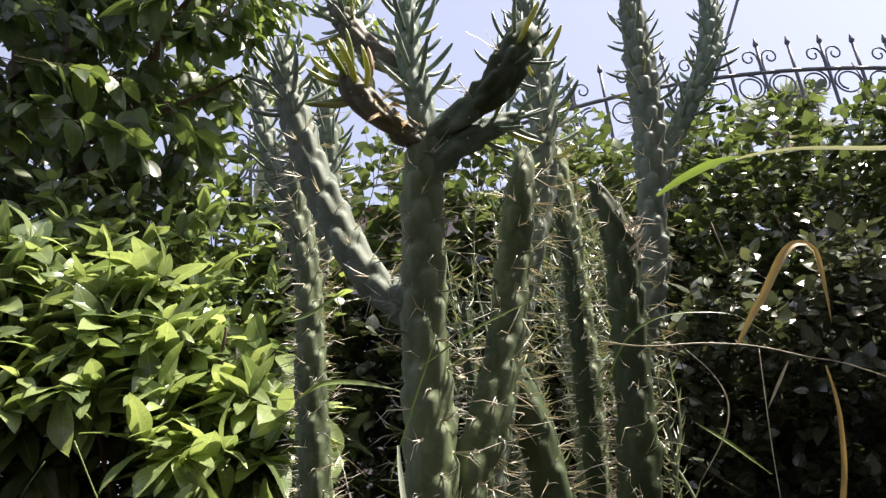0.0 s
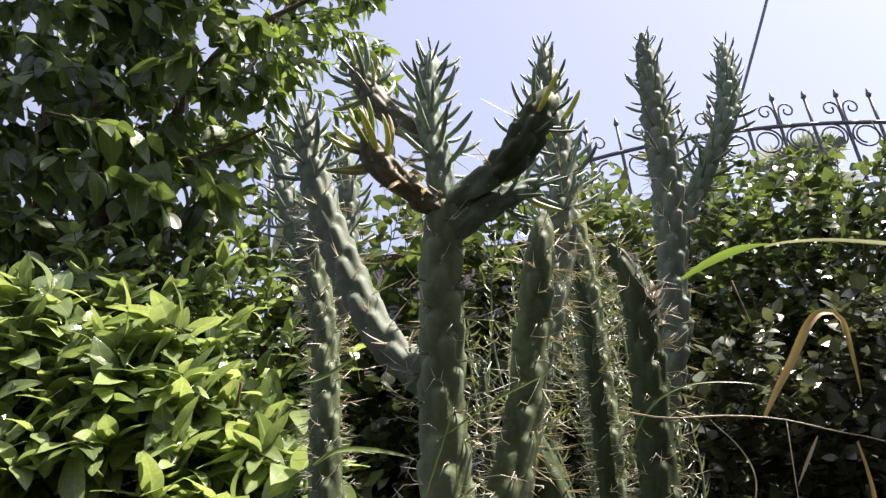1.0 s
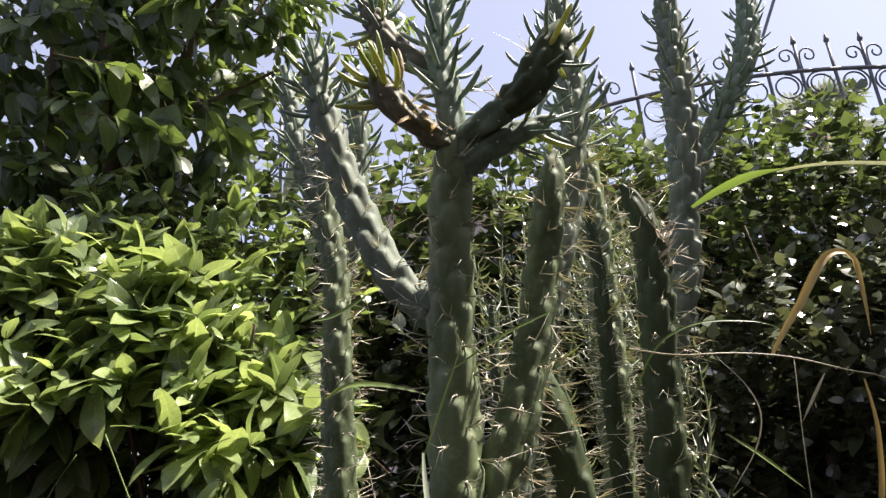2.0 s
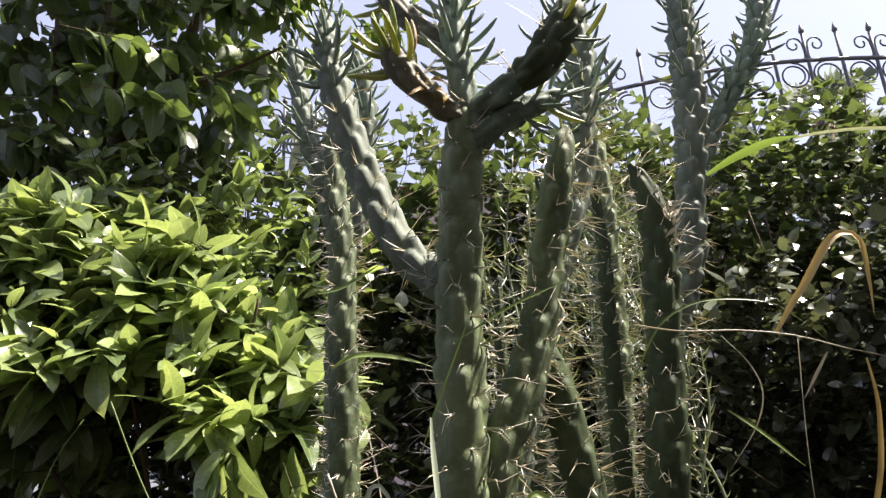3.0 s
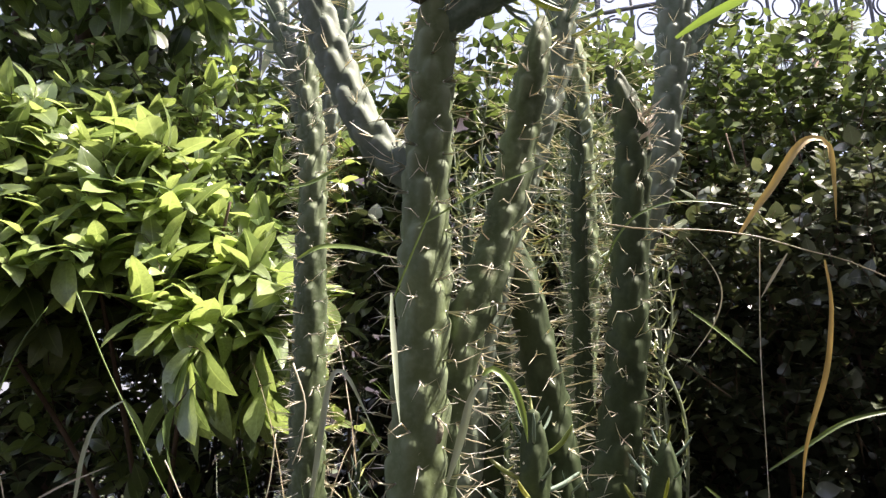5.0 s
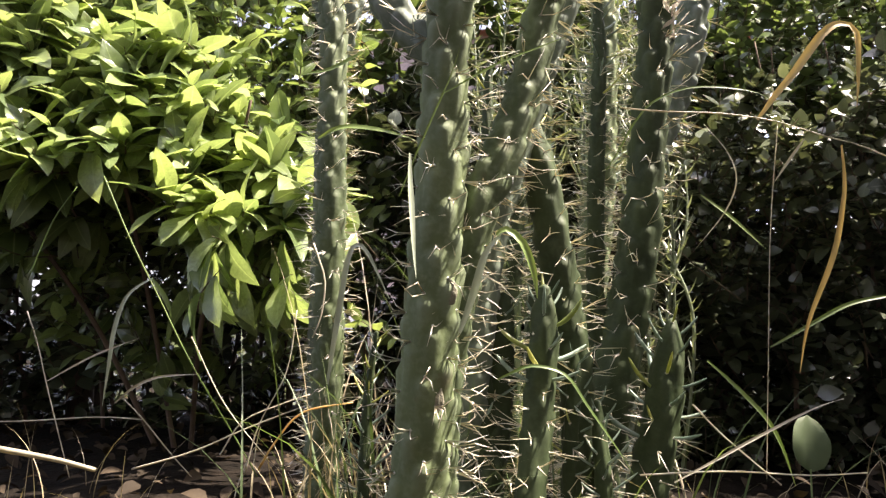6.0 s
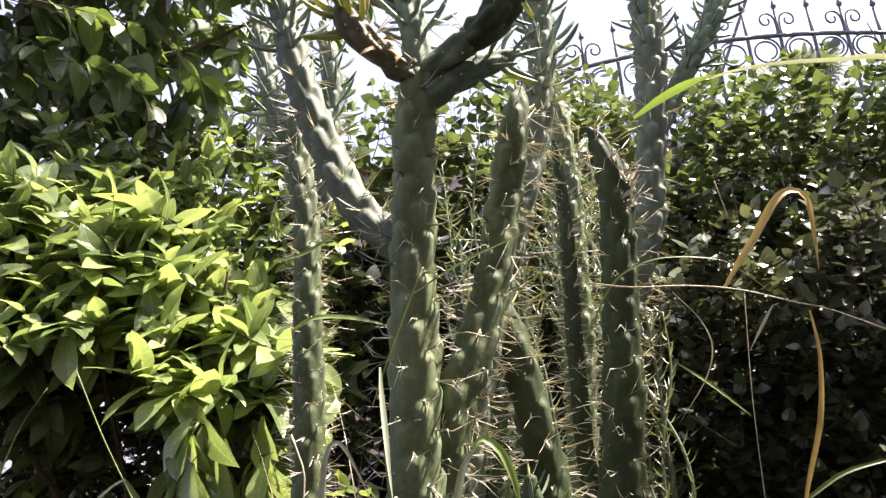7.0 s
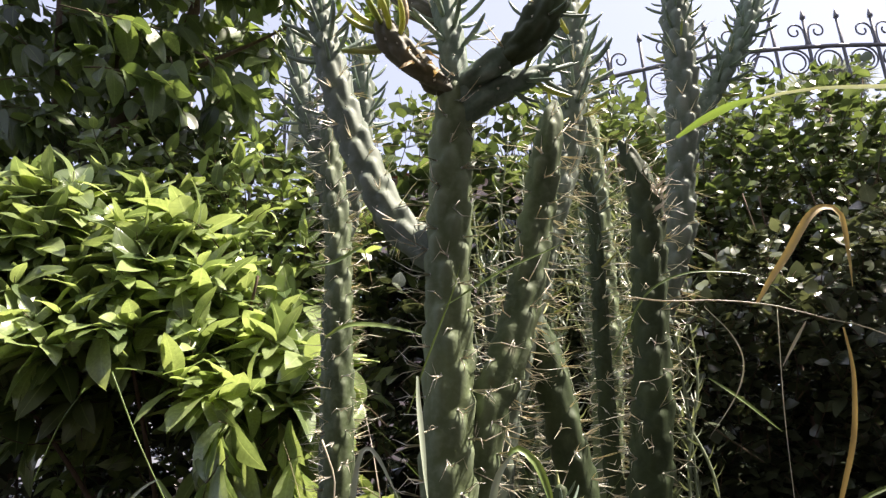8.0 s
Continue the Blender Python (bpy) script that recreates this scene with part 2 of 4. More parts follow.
def leaf_shape(length, width, seed, across=2, along=6, fold=0.25, droop=0.25, point=0.75, wave=0.0, lance=False, blunt=0.85):
    """A leaf blade from its stalk at the origin along +y, upper face +z."""
    r = np.random.RandomState(seed)
    ts = np.linspace(0, 1, along + 1)
    wid = np.sin(np.pi * ts ** point) ** blunt
    if lance:
        wid = ts ** 0.64 * (1 - ts) ** 0.92
        wid /= wid.max()
    wid[0], wid[-1] = 0.06, 0.02
    vs = []
    bend, twist = droop * r.uniform(0.5, 1.5), r.uniform(-0.35, 0.35)
    for t, w in zip(ts, wid):
        for k in range(-across, across + 1):
            x = k / across * w * width / 2
            z = abs(x) * fold * 2 - (k / across) ** 2 * w * width * 0.10 - bend * length * t * t + wave * length * math.sin(9 * t + k) * abs(k) / across
            vs.append((x * math.cos(twist * t), t * length * (1 - 0.25 * bend * t), z + x * math.sin(twist * t)))
    cols = 2 * across + 1
    return np.array(vs), grid_faces(along + 1, cols, 0, False)


def leaf_uv(verts, faces):
    """Across the blade from -1 to 1 and along it from 0 to 1."""
    cols = int(faces[0][3])
    rows = len(verts) // cols
    u, v = np.meshgrid(np.linspace(-1, 1, cols), np.linspace(0, 1, rows))
    return np.stack([u.ravel(), v.ravel()], 1)


def basis_rows(direction, up):
    """Rotation matrices that take +y to direction and keep +z towards up; arrays of n rows."""
    y = direction / np.linalg.norm(direction, axis=1)[:, None]
    x = np.cross(y, up)
    x /= np.linalg.norm(x, axis=1)[:, None] + 1e-9
    return np.stack([x, y, np.cross(x, y)], axis=2)


def leaves_mesh(name, place, direction, up, size, shapes, mat, rng):
    """Many leaves in one mesh."""
    rot = basis_rows(direction, up)
    pick = rng.randint(len(shapes), size=len(place))
    vs, fs, uvs, n = [], [], [], 0
    for k, (sv, sf) in enumerate(shapes):
        ids = np.where(pick == k)[0]
        if len(ids) == 0:
            continue
        w = np.einsum("nij,vj->nvi", rot[ids], sv) * size[ids][:, None, None] + place[ids][:, None]
        vs.append(w.reshape(-1, 3))
        uvs.append(np.tile(leaf_uv(sv, sf), (len(ids), 1)))
        f = np.asarray(sf)
        fs.append((f[None] + (n + np.arange(len(ids)) * len(sv))[:, None, None]).reshape(-1, 4))
        n += len(ids) * len(sv)
    return mesh(name, np.vstack(vs), np.vstack(fs), mat, uv=np.vstack(uvs))


# ---- ground ----
def build_ground():
    line = np.concatenate([-np.geomspace(3000, 4, 14), np.linspace(-3, 4, 71), np.geomspace(5, 3000, 14)])
    vs = []
    for y in line:
        for x in line:
            near = max(0.0, 1 - max(abs(x), abs(y - 1.5)) / 6)
            vs.append((x, y, near * 0.05 * (noise.noise((x * 2, y * 2, 0.3)) + 0.5 * noise.noise((x * 7, y * 7, 2.0))) - 0.02))
    g = new("ground", mesh("ground", vs, grid_faces(len(line), len(line), 0, False), SHADED_SOIL))
    tagged(g, "bare soil under the plants, coloured near black for shade, strewn with dry litter", "ground", kind="structure")
    rng = np.random.RandomState(5)
    n = 1500
    place = np.stack([rng.uniform(-1.6, 1.8, n), rng.uniform(0.5, 2.8, n), rng.uniform(0.0, 0.03, n)], 1)
    ang = rng.uniform(0, 2 * np.pi, n)
    direction = np.stack([np.cos(ang), np.sin(ang), rng.normal(0, 0.25, n)], 1)
    up = np.stack([rng.normal(0, 0.4, n), rng.normal(0, 0.4, n), np.ones(n)], 1)
    shapes = [leaf_shape(1, 0.5, s, 1, 4, 0.3, 0.3) for s in range(4)]
    lit = new("leaf_litter", leaves_mesh("leaf_litter", place, direction, up, rng.uniform(0.02, 0.06, n), shapes, SHADED_LITTER, rng))
    tagged(lit, "dry brown fallen leaves lying on the soil", "leaf litter", kind="stuff")


build_ground()


def box(x0, x1, y0, y1, z0, z1):
    v = [(x, y, z) for z in (z0, z1) for y in (y0, y1) for x in (x0, x1)]
    return v, [(0, 2, 3, 1), (4, 5, 7, 6), (0, 1, 5, 4), (2, 6, 7, 3), (0, 4, 6, 2), (1, 3, 7, 5)]


# Unseen wall added behind the camera to cut the sky's fill light.
RENDER_COAT = plain_material("sky_block_render", (0.17, 0.17, 0.16), (0.24, 0.24, 0.22), 3, 0.9, 0.3)
tagged(new("wall_south", mesh("wall_south", *box(-6, 6, -1.95, -1.7, -0.1, 4.6), RENDER_COAT, False)), "plain unseen wall added to block sky light from behind", "wall", kind="structure")


# ---- cactus ----
NEEDLES = []
for s in range(4):
    c = []
    for t, wide in ((0.0, 0.062), (0.15, 0.080), (0.35, 0.088), (0.55, 0.086), (0.75, 0.074), (0.88, 0.054), (0.96, 0.030), (1.0, 0.006)):
        c.append((0, t, 0.46 * t * t * (1 + 0.4 * math.sin(s * 2)), wide))
    NEEDLES.append([mesh("needle_leaf", *tubes([c], 8), m) for m in (NEEDLE_LEAF, NEEDLE_YELLOW, NEEDLE_DRY)])


SPINES = [mesh("spine", *tubes([[(0, 0, 0, 0.0011), (0.004 * math.sin(q * 2), 0.55, 0.004 * math.cos(q), 0.0009), (0.01 * math.sin(q * 2), 1.0, 0.02 * math.cos(q * 3), 0.0001)]], 5), SPINE_ONE) for q in range(4)]


def cactus_limb(owner, name, points, seed, spines=1.0, leafy=0.14, leaf_len=0.055, skin=SKIN, yellow=0.06, dry=0.0, gap=0.0072, tip_gap=0.0046, bump=1.0, label="", picked=0, stout=1.0):
    """One limb: a bumpy tapered stem with areoles in spirals, spines below and soft needle leaves near the tip."""
    r = np.random.RandomState(seed)
    c = spline(points, 0.004)
    n, sides = len(c), 44
    t, u, w = frames_along(c[:, :3])
    arc = np.concatenate([[0], np.cumsum(np.linalg.norm(np.diff(c[:, :3], axis=0), axis=1))])
    total = arc[-1]
    ang = np.arange(sides) * 2 * np.pi / sides
    s_list, at_s = [], gap * 0.5
    while at_s < total - 0.002:
        s_list.append(at_s)
        at_s += gap if total - at_s > leafy else tip_gap
    k = np.arange(len(s_list))
    s_a = np.array(s_list) + r.uniform(-0.002, 0.002, len(k))
    a_a = (k * 2.39996 + r.uniform(-0.12, 0.12, len(k)) + seed) % (2 * np.pi)
    amp = r.uniform(0.7, 1.25, len(k))
    flat = 0.55 + 0.45 * np.clip((c[:, 2] - 0.45) / 0.45, 0, 1) ** 1.5  # old wood low down is smoother
    rad = np.repeat(np.maximum(c[:, 3] - 0.0074 * bump * flat * np.minimum(1, c[:, 3] / 0.028), 0.002)[:, None], sides, axis=1)
    base = rad.copy()
    for sa, aa, am in zip(s_a, a_a, amp):
        i0, i1 = np.searchsorted(arc, [sa - 0.062, sa + 0.022])
        if i1 <= i0:
            continue
        d = (sa - arc[i0:i1])[:, None]
        along = np.where(d < 0.012, np.exp(-((d - 0.012) / 0.0105) ** 2), np.clip(1 - (d - 0.012) / 0.048, 0, 1) ** 0.8)
        da = (ang[None] - aa + np.pi) % (2 * np.pi) - np.pi
        r_here = base[i0:i1, :1]
        spread = (0.0145 - 0.0045 * flat[i0:i1, None]) * np.minimum(1, r_here / 0.022)
        lump = 0.0120 * bump * flat[i0:i1, None] * am * np.minimum(1, r_here / 0.028) * along * np.exp(-(da * r_here / spread) ** 2)
        rad[i0:i1] = np.maximum(rad[i0:i1], base[i0:i1] + lump)
    for i in range(0, n):
        rad[i] += 0.0016 * np.array([noise.noise((c[i, 0] * 20 + math.cos(a), c[i, 1] * 20 + math.sin(a), c[i, 2] * 14 + seed)) for a in ang])
    ring = c[:, None, :3] + rad[:, :, None] * (np.cos(ang)[None, :, None] * u[:, None] + np.sin(ang)[None, :, None] * w[:, None])
    vs = np.vstack([ring.reshape(-1, 3), c[-1:, :3] + t[-1] * c[-1, 3] * 0.5])
    fs = grid_faces(n, sides)
    top = (n - 1) * sides
    fs += [(top + j, top + (j + 1) % sides, n * sides) for j in range(sides)]
    me = mesh(name, vs, fs, skin)
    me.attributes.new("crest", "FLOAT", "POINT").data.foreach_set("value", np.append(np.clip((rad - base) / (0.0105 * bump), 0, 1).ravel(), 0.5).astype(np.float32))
    limb = child(name, me, owner, label)
    # areoles
    idx = np.clip(np.searchsorted(arc, s_a), 1, n - 2)
    out = np.cos(a_a)[:, None] * u[idx] + np.sin(a_a)[:, None] * w[idx]
    jj = np.round(a_a / (2 * np.pi) * sides).astype(int) % sides
    foot = ring[idx, jj]
    sv, sf, nv, slots, made = [], [], 0, [], 0
    for q in range(len(k)):
        from_tip = total - s_a[q]
        if from_tip < leafy and r.rand() < 0.92:
            young = max(0.0, 1 - from_tip / leafy)
            direction = Vector(out[q] * (0.80 + 0.45 * (1 - young)) + t[idx[q]] * (0.15 + 0.60 * young) + r.normal(0, 0.1, 3))
            size = leaf_len * r.uniform(0.7, 1.2) * (1 - 0.9 * max(0, young - 0.55))
            pick = r.rand()
            me = NEEDLES[r.randint(4)][1 if pick < yellow else 2 if pick < yellow + dry else 0]
            y = direction.normalized()
            x = y.cross(Vector(t[idx[q]])).normalized()
            rot = Matrix((x, y, x.cross(y))).transposed().to_4x4()
            lf = child("leaf", me, limb)
            thick = stout * r.uniform(0.72, 0.98)
            lf.matrix_basis = Matrix.Translation(foot[q] - out[q] * 0.002) @ rot @ Matrix.Diagonal((size * thick, size, size * thick, 1))
        # felt pad
        p, o = foot[q], out[q]
        e1, e2 = t[idx[q]], np.cross(out[q], t[idx[q]])
        if s_a[q] > 0.02:
            pad = 0.0021 * r.uniform(0.7, 1.3)
            sv += [p + o * pad * 0.9, p + e1 * pad, p + e2 * pad, p - e1 * pad, p - e2 * pad]
            sf += [(nv, nv + 1, nv + 2), (nv, nv + 2, nv + 3), (nv, nv + 3, nv + 4), (nv, nv + 4, nv + 1)]
            slots += [1] * 4
            nv += 5
            count = r.choice([1, 2, 3, 4, 5], p=[0.05, 0.20, 0.30, 0.25, 0.20])
            if from_tip < leafy * 0.7 or r.rand() > spines:
                count = 0
            for h in range(count):
                d = o + r.normal(0, 0.32, 3) * [1, 1, 0.8] + np.array([0, 0, -0.10])
                if h == 0:
                    d = o + r.normal(0, 0.16, 3)
                d /= np.linalg.norm(d)
                ln = r.uniform(0.034, 0.066) if h == 0 else r.uniform(0.022, 0.052) if h == 1 else r.uniform(0.014, 0.042)
                thick = r.uniform(0.00052, 0.0009)
                f1 = np.cross(d, [0.3, 0.5, 0.8])
                f1 /= np.linalg.norm(f1)
                f2 = np.cross(d, f1)
                tip = p + d * ln + np.array([0, 0, r.normal(0, 0.002)])
                mid = p + d * ln * 0.55
                sv += [p + f1 * thick, p - f1 * thick * 0.5 + f2 * thick * 0.87, p - f1 * thick * 0.5 - f2 * thick * 0.87]
                sv += [mid + f1 * thick * 0.85, mid - f1 * thick * 0.43 + f2 * thick * 0.74, mid - f1 * thick * 0.43 - f2 * thick * 0.74, tip]
                if made < picked and o[1] < 0.35:
                    made += 1
                    one = child("spine", SPINES[made % 4], limb)
                    y = Vector(d)
                    x = y.cross(Vector((0.3, 0.5, 0.8))).normalized()
                    one.matrix_basis = Matrix.Translation(p) @ Matrix((x, y, x.cross(y))).transposed().to_4x4() @ Matrix.Diagonal((thick * 1000, ln, thick * 1000, 1))
                    del sv[-7:]
                    continue
                for a, b in ((0, 1), (1, 2), (2, 0)):
                    sf += [(nv + a, nv + b, nv + 3 + b, nv + 3 + a), (nv + 3 + a, nv + 3 + b, nv + 6)]
                    slots += [0, 0]
                nv += 7
    if sv:
        child("spine_coat", mesh("spine_coat", sv, sf, [SPINE, FELT], False, slots), limb, "pale straw-coloured needle spines on white felt pads", "stuff")
    return limb


def cactus(label):
    ob = new("cactus", None)
    ob.empty_display_size = 0.05
    ob.location = (0, 0, 0)
    return tagged(ob, label, "cactus", "columnar cactus clump")


def shreds(owner, seed, places):
    """Curled dry leaves and skin still hanging on a limb."""
    r = np.random.RandomState(seed)
    for q, p in enumerate(places):
        v, f = leaf_shape(r.uniform(0.016, 0.030), r.uniform(0.004, 0.007), seed + q, 1, 7, 0.7, 0.5, 0.6, 0.06)
        one = child("dry_leaf", mesh("dry_leaf", v, f, DRY_SHRED), owner, "curled orange-brown dry leaf")
        one.matrix_basis = pose(*p, r.uniform(-70, 10), r.uniform(-60, 60), r.uniform(150, 290))


main = cactus("tall grey-green branching cactus with needle leaves and long spines")
cactus_limb(main, "trunk", [(-0.105, 0.865, -0.05, 0.040), (-0.075, 0.860, 0.086, 0.0365), (-0.059, 0.855, 0.180, 0.0360), (-0.050, 0.845, 0.324, 0.0355), (-0.039, 0.840, 0.472, 0.0325), (-0.033, 0.835, 0.626, 0.0305), (-0.022, 0.820, 0.808, 0.0295), (-0.012, 0.810, 0.883, 0.0275), (-0.006, 0.806, 0.920, 0.022)],
            1, leafy=0.0, picked=295)
cactus_limb(main, "leader", [(-0.008, 0.808, 0.880, 0.0220), (-0.008, 0.805, 0.915, 0.0230), (-0.011, 0.805, 0.958, 0.0215), (-0.018, 0.810, 1.026, 0.0205), (-0.019, 0.815, 1.098, 0.0200), (-0.013, 0.820, 1.145, 0.0165), (-0.007, 0.825, 1.178, 0.0080)],
            2, spines=0.1, bump=1.05, leafy=0.23, tip_gap=0.0048, leaf_len=0.052, stout=0.9, skin=SKIN_TIP)
cactus_limb(main, "arm", [(-0.045, 0.845, 0.680, 0.022), (-0.086, 0.870, 0.726, 0.0262), (-0.117, 0.880, 0.774, 0.0262), (-0.148, 0.890, 0.847, 0.0272), (-0.172, 0.895, 0.913, 0.0275), (-0.193, 0.900, 0.983, 0.0268), (-0.208, 0.905, 1.047, 0.0245), (-0.219, 0.910, 1.114, 0.0195), (-0.224, 0.915, 1.172, 0.009)],
            3, spines=0.5, bump=1.1, leafy=0.17, leaf_len=0.05, skin=SKIN_BLOOM)
cactus_limb(main, "arm", [(-0.013, 0.800, 0.902, 0.0200), (-0.041, 0.785, 0.914, 0.0210), (-0.064, 0.775, 0.931, 0.0225), (-0.083, 0.768, 0.951, 0.0226), (-0.097, 0.762, 0.972, 0.0213), (-0.103, 0.758, 0.991, 0.0139), (-0.105, 0.756, 1.005, 0.0071)],
            4, spines=0.1, bump=1.7, stout=1.3, leafy=0.062, tip_gap=0.0026, leaf_len=0.050, skin=SKIN_DRY, yellow=0.85, dry=0.05, gap=0.008, label="withered brown arm with yellowing leaves")
cactus_limb(main, "arm", [(-0.013, 0.810, 0.988, 0.0180), (-0.030, 0.825, 1.027, 0.0215), (-0.055, 0.835, 1.059, 0.0225), (-0.080, 0.845, 1.088, 0.0220), (-0.100, 0.852, 1.120, 0.0222), (-0.116, 0.858, 1.154, 0.0218), (-0.130, 0.862, 1.185, 0.0143), (-0.137, 0.864, 1.205, 0.0069)],
            5, spines=0.1, bump=1.7, stout=1.1, leafy=0.10, leaf_len=0.048, skin=SKIN_DRY, yellow=0.3, dry=0.05, gap=0.009, label="withered brown arm with yellowing leaves")
cactus_limb(main, "arm", [(-0.004, 0.804, 0.902, 0.0185), (0.014, 0.794, 0.913, 0.0200), (0.034, 0.784, 0.920, 0.0215), (0.052, 0.776, 0.926, 0.0225), (0.066, 0.771, 0.931, 0.0195)],
            36, spines=0.2, leafy=0.0, skin=SKIN_TIP)
# The club's shade comes from its darker skin colour.
cactus_limb(main, "arm", [(0.058, 0.774, 0.929, 0.0190), (0.072, 0.769, 0.937, 0.0240), (0.090, 0.765, 0.953, 0.0262), (0.108, 0.762, 0.981, 0.0270), (0.125, 0.76, 1.009, 0.0255), (0.136, 0.76, 1.032, 0.0185), (0.141, 0.76, 1.046, 0.0065)],
            6, spines=0.08, bump=1.25, leafy=0.09, tip_gap=0.0044, leaf_len=0.042, stout=0.9, skin=SKIN_SHADED, label="club-shaped upper arm in a shaded colour")
shreds(main, 43, [(-0.030, 0.768, 0.915), (-0.045, 0.762, 0.922), (-0.058, 0.756, 0.930), (-0.070, 0.752, 0.940), (-0.050, 0.760, 0.935), (-0.036, 0.768, 0.905), (-0.078, 0.752, 0.946), (-0.062, 0.760, 0.920)])
cactus_limb(main, "arm", [(-0.004, 0.806, 0.865, 0.0160), (0.028, 0.802, 0.888, 0.0186), (0.060, 0.805, 0.906, 0.0181), (0.090, 0.810, 0.920, 0.0153), (0.114, 0.815, 0.933, 0.0101), (0.127, 0.817, 0.939, 0.0039)],
            7, spines=0.1, bump=1.0, leafy=0.085, leaf_len=0.048, skin=SKIN_TIP)

def scar(owner, x, y, z, wide, high, seed):
    """A raised corky wound on the skin."""
    bm = bmesh.new()
    bmesh.ops.create_icosphere(bm, subdivisions=3, radius=1.0)
    for v in bm.verts:
        v.co *= 1 + 0.35 * noise.noise(v.co * 2.3 + Vector((seed, 0, 0)))
        v.co = Vector((v.co.x * wide, v.co.y * 0.003, v.co.z * high))
    me = bpy.data.meshes.new("scar")
    bm.to_mesh(me)
    bm.free()
    me.materials.append(SCAR)
    me.polygons.foreach_set("use_smooth", [True] * len(me.polygons))
    child("scar", me, owner, "pale corky scar").location = (x, y, z)


scar(main, -0.027, 0.815, 0.376, 0.010, 0.016, 3)
scar(main, -0.040, 0.8225, 0.258, 0.008, 0.020, 5)

second = cactus("grey-green spiny cactus stem leaning out from the trunk")
cactus_limb(second, "stem", [(-0.050, 0.885, 0.050, 0.0260), (-0.030, 0.870, 0.300, 0.0260), (0.006, 0.865, 0.475, 0.0268), (0.033, 0.870, 0.541, 0.0270), (0.066, 0.885, 0.634, 0.0262), (0.092, 0.888, 0.745, 0.0245), (0.112, 0.880, 0.834, 0.0232), (0.123, 0.880, 0.884, 0.0195), (0.129, 0.880, 0.918, 0.0105)],
            8, leafy=0.03, leaf_len=0.03, yellow=0.6, picked=295, skin=SKIN_MID)
leafy = cactus("slender leafy cactus stem behind the others")
cactus_limb(leafy, "stem", [(-0.020, 0.990, -0.030, 0.0268), (0.015, 0.980, 0.400, 0.0256), (0.075, 0.980, 0.630, 0.0244), (0.126, 0.985, 0.782, 0.0238), (0.165, 1.000, 0.906, 0.0238), (0.176, 1.000, 0.975, 0.0239), (0.188, 1.010, 1.042, 0.0248), (0.192, 1.020, 1.113, 0.0257), (0.193, 1.025, 1.194, 0.0219), (0.193, 1.030, 1.266, 0.0205), (0.196, 1.030, 1.317, 0.0117), (0.199, 1.030, 1.344, 0.0047)],
            9, leafy=0.40, tip_gap=0.0044, leaf_len=0.048, skin=SKIN_BLOOM)
third = cactus("slim grey-green spiny cactus column")
cactus_limb(third, "stem", [(0.190, 1.420, -0.030, 0.0305), (0.205, 1.420, 0.120, 0.0311), (0.219, 1.420, 0.242, 0.0311), (0.239, 1.420, 0.398, 0.0311), (0.256, 1.420, 0.559, 0.0315), (0.267, 1.420, 0.680, 0.0311), (0.272, 1.420, 0.800, 0.0305), (0.276, 1.420, 0.938, 0.0299), (0.278, 1.420, 1.016, 0.0293), (0.278, 1.420, 1.097, 0.0274), (0.277, 1.420, 1.159, 0.0224), (0.275, 1.420, 1.198, 0.0104)],
            10, leafy=0.02, leaf_len=0.02, picked=295, skin=SKIN)
stump = cactus("stout green cactus in a shaded colour with a torn dry top")
cactus_limb(stump, "stem", [(0.167, 1.078, -0.045, 0.0333), (0.189, 1.088, 0.127, 0.0338), (0.203, 1.088, 0.184, 0.0335), (0.221, 1.093, 0.267, 0.0338), (0.240, 1.098, 0.352, 0.0333), (0.256, 1.098, 0.440, 0.0323), (0.269, 1.098, 0.528, 0.0313), (0.282, 1.098, 0.659, 0.0305), (0.290, 1.098, 0.742, 0.0301), (0.296, 1.098, 0.803, 0.0301), (0.296, 1.098, 0.845, 0.0283), (0.291, 1.098, 0.891, 0.0228), (0.280, 1.098, 0.927, 0.0176), (0.267, 1.098, 0.954, 0.0073)],
            11, leafy=0.0, picked=295, skin=SKIN_SHADED)
rt = np.random.RandomState(41)
for q in range(22):
    a = rt.uniform(-1.7, 0.6)
    z0 = rt.uniform(0.79, 0.88)
    x0, y0 = 0.300 + 0.026 * math.cos(a), 1.096 + 0.026 * math.sin(a)
    v, f = leaf_shape(rt.uniform(0.018, 0.046), rt.uniform(0.002, 0.0065), 90 + q, 1, 7, 0.6, -0.25, 0.6, 0.08)
    strip = child("torn_strip", mesh("torn_strip", v, f, CORK), stump, "frayed pale strip of dry torn skin")
    strip.matrix_basis = pose(x0, y0, z0, 84 + rt.uniform(-60, 40), rt.uniform(-50, 60), rt.uniform(-60, 30))
tall = cactus("tall slender blue-green cactus with a forked leafy top")
cactus_limb(tall, "stem", [(0.239, 1.283, -0.050, 0.0266), (0.254, 1.288, 0.080, 0.0275), (0.297, 1.288, 0.490, 0.0285), (0.314, 1.288, 0.567, 0.0294), (0.335, 1.293, 0.657, 0.0303), (0.398, 1.293, 0.822, 0.0313), (0.409, 1.293, 0.869, 0.0322), (0.431, 1.293, 0.994, 0.0317), (0.455, 1.293, 1.146, 0.0341), (0.470, 1.304, 1.291, 0.0325), (0.480, 1.309, 1.432, 0.0299), (0.484, 1.314, 1.517, 0.0238), (0.489, 1.314, 1.579, 0.0098)],
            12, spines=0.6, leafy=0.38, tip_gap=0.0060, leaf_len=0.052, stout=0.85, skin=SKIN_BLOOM)
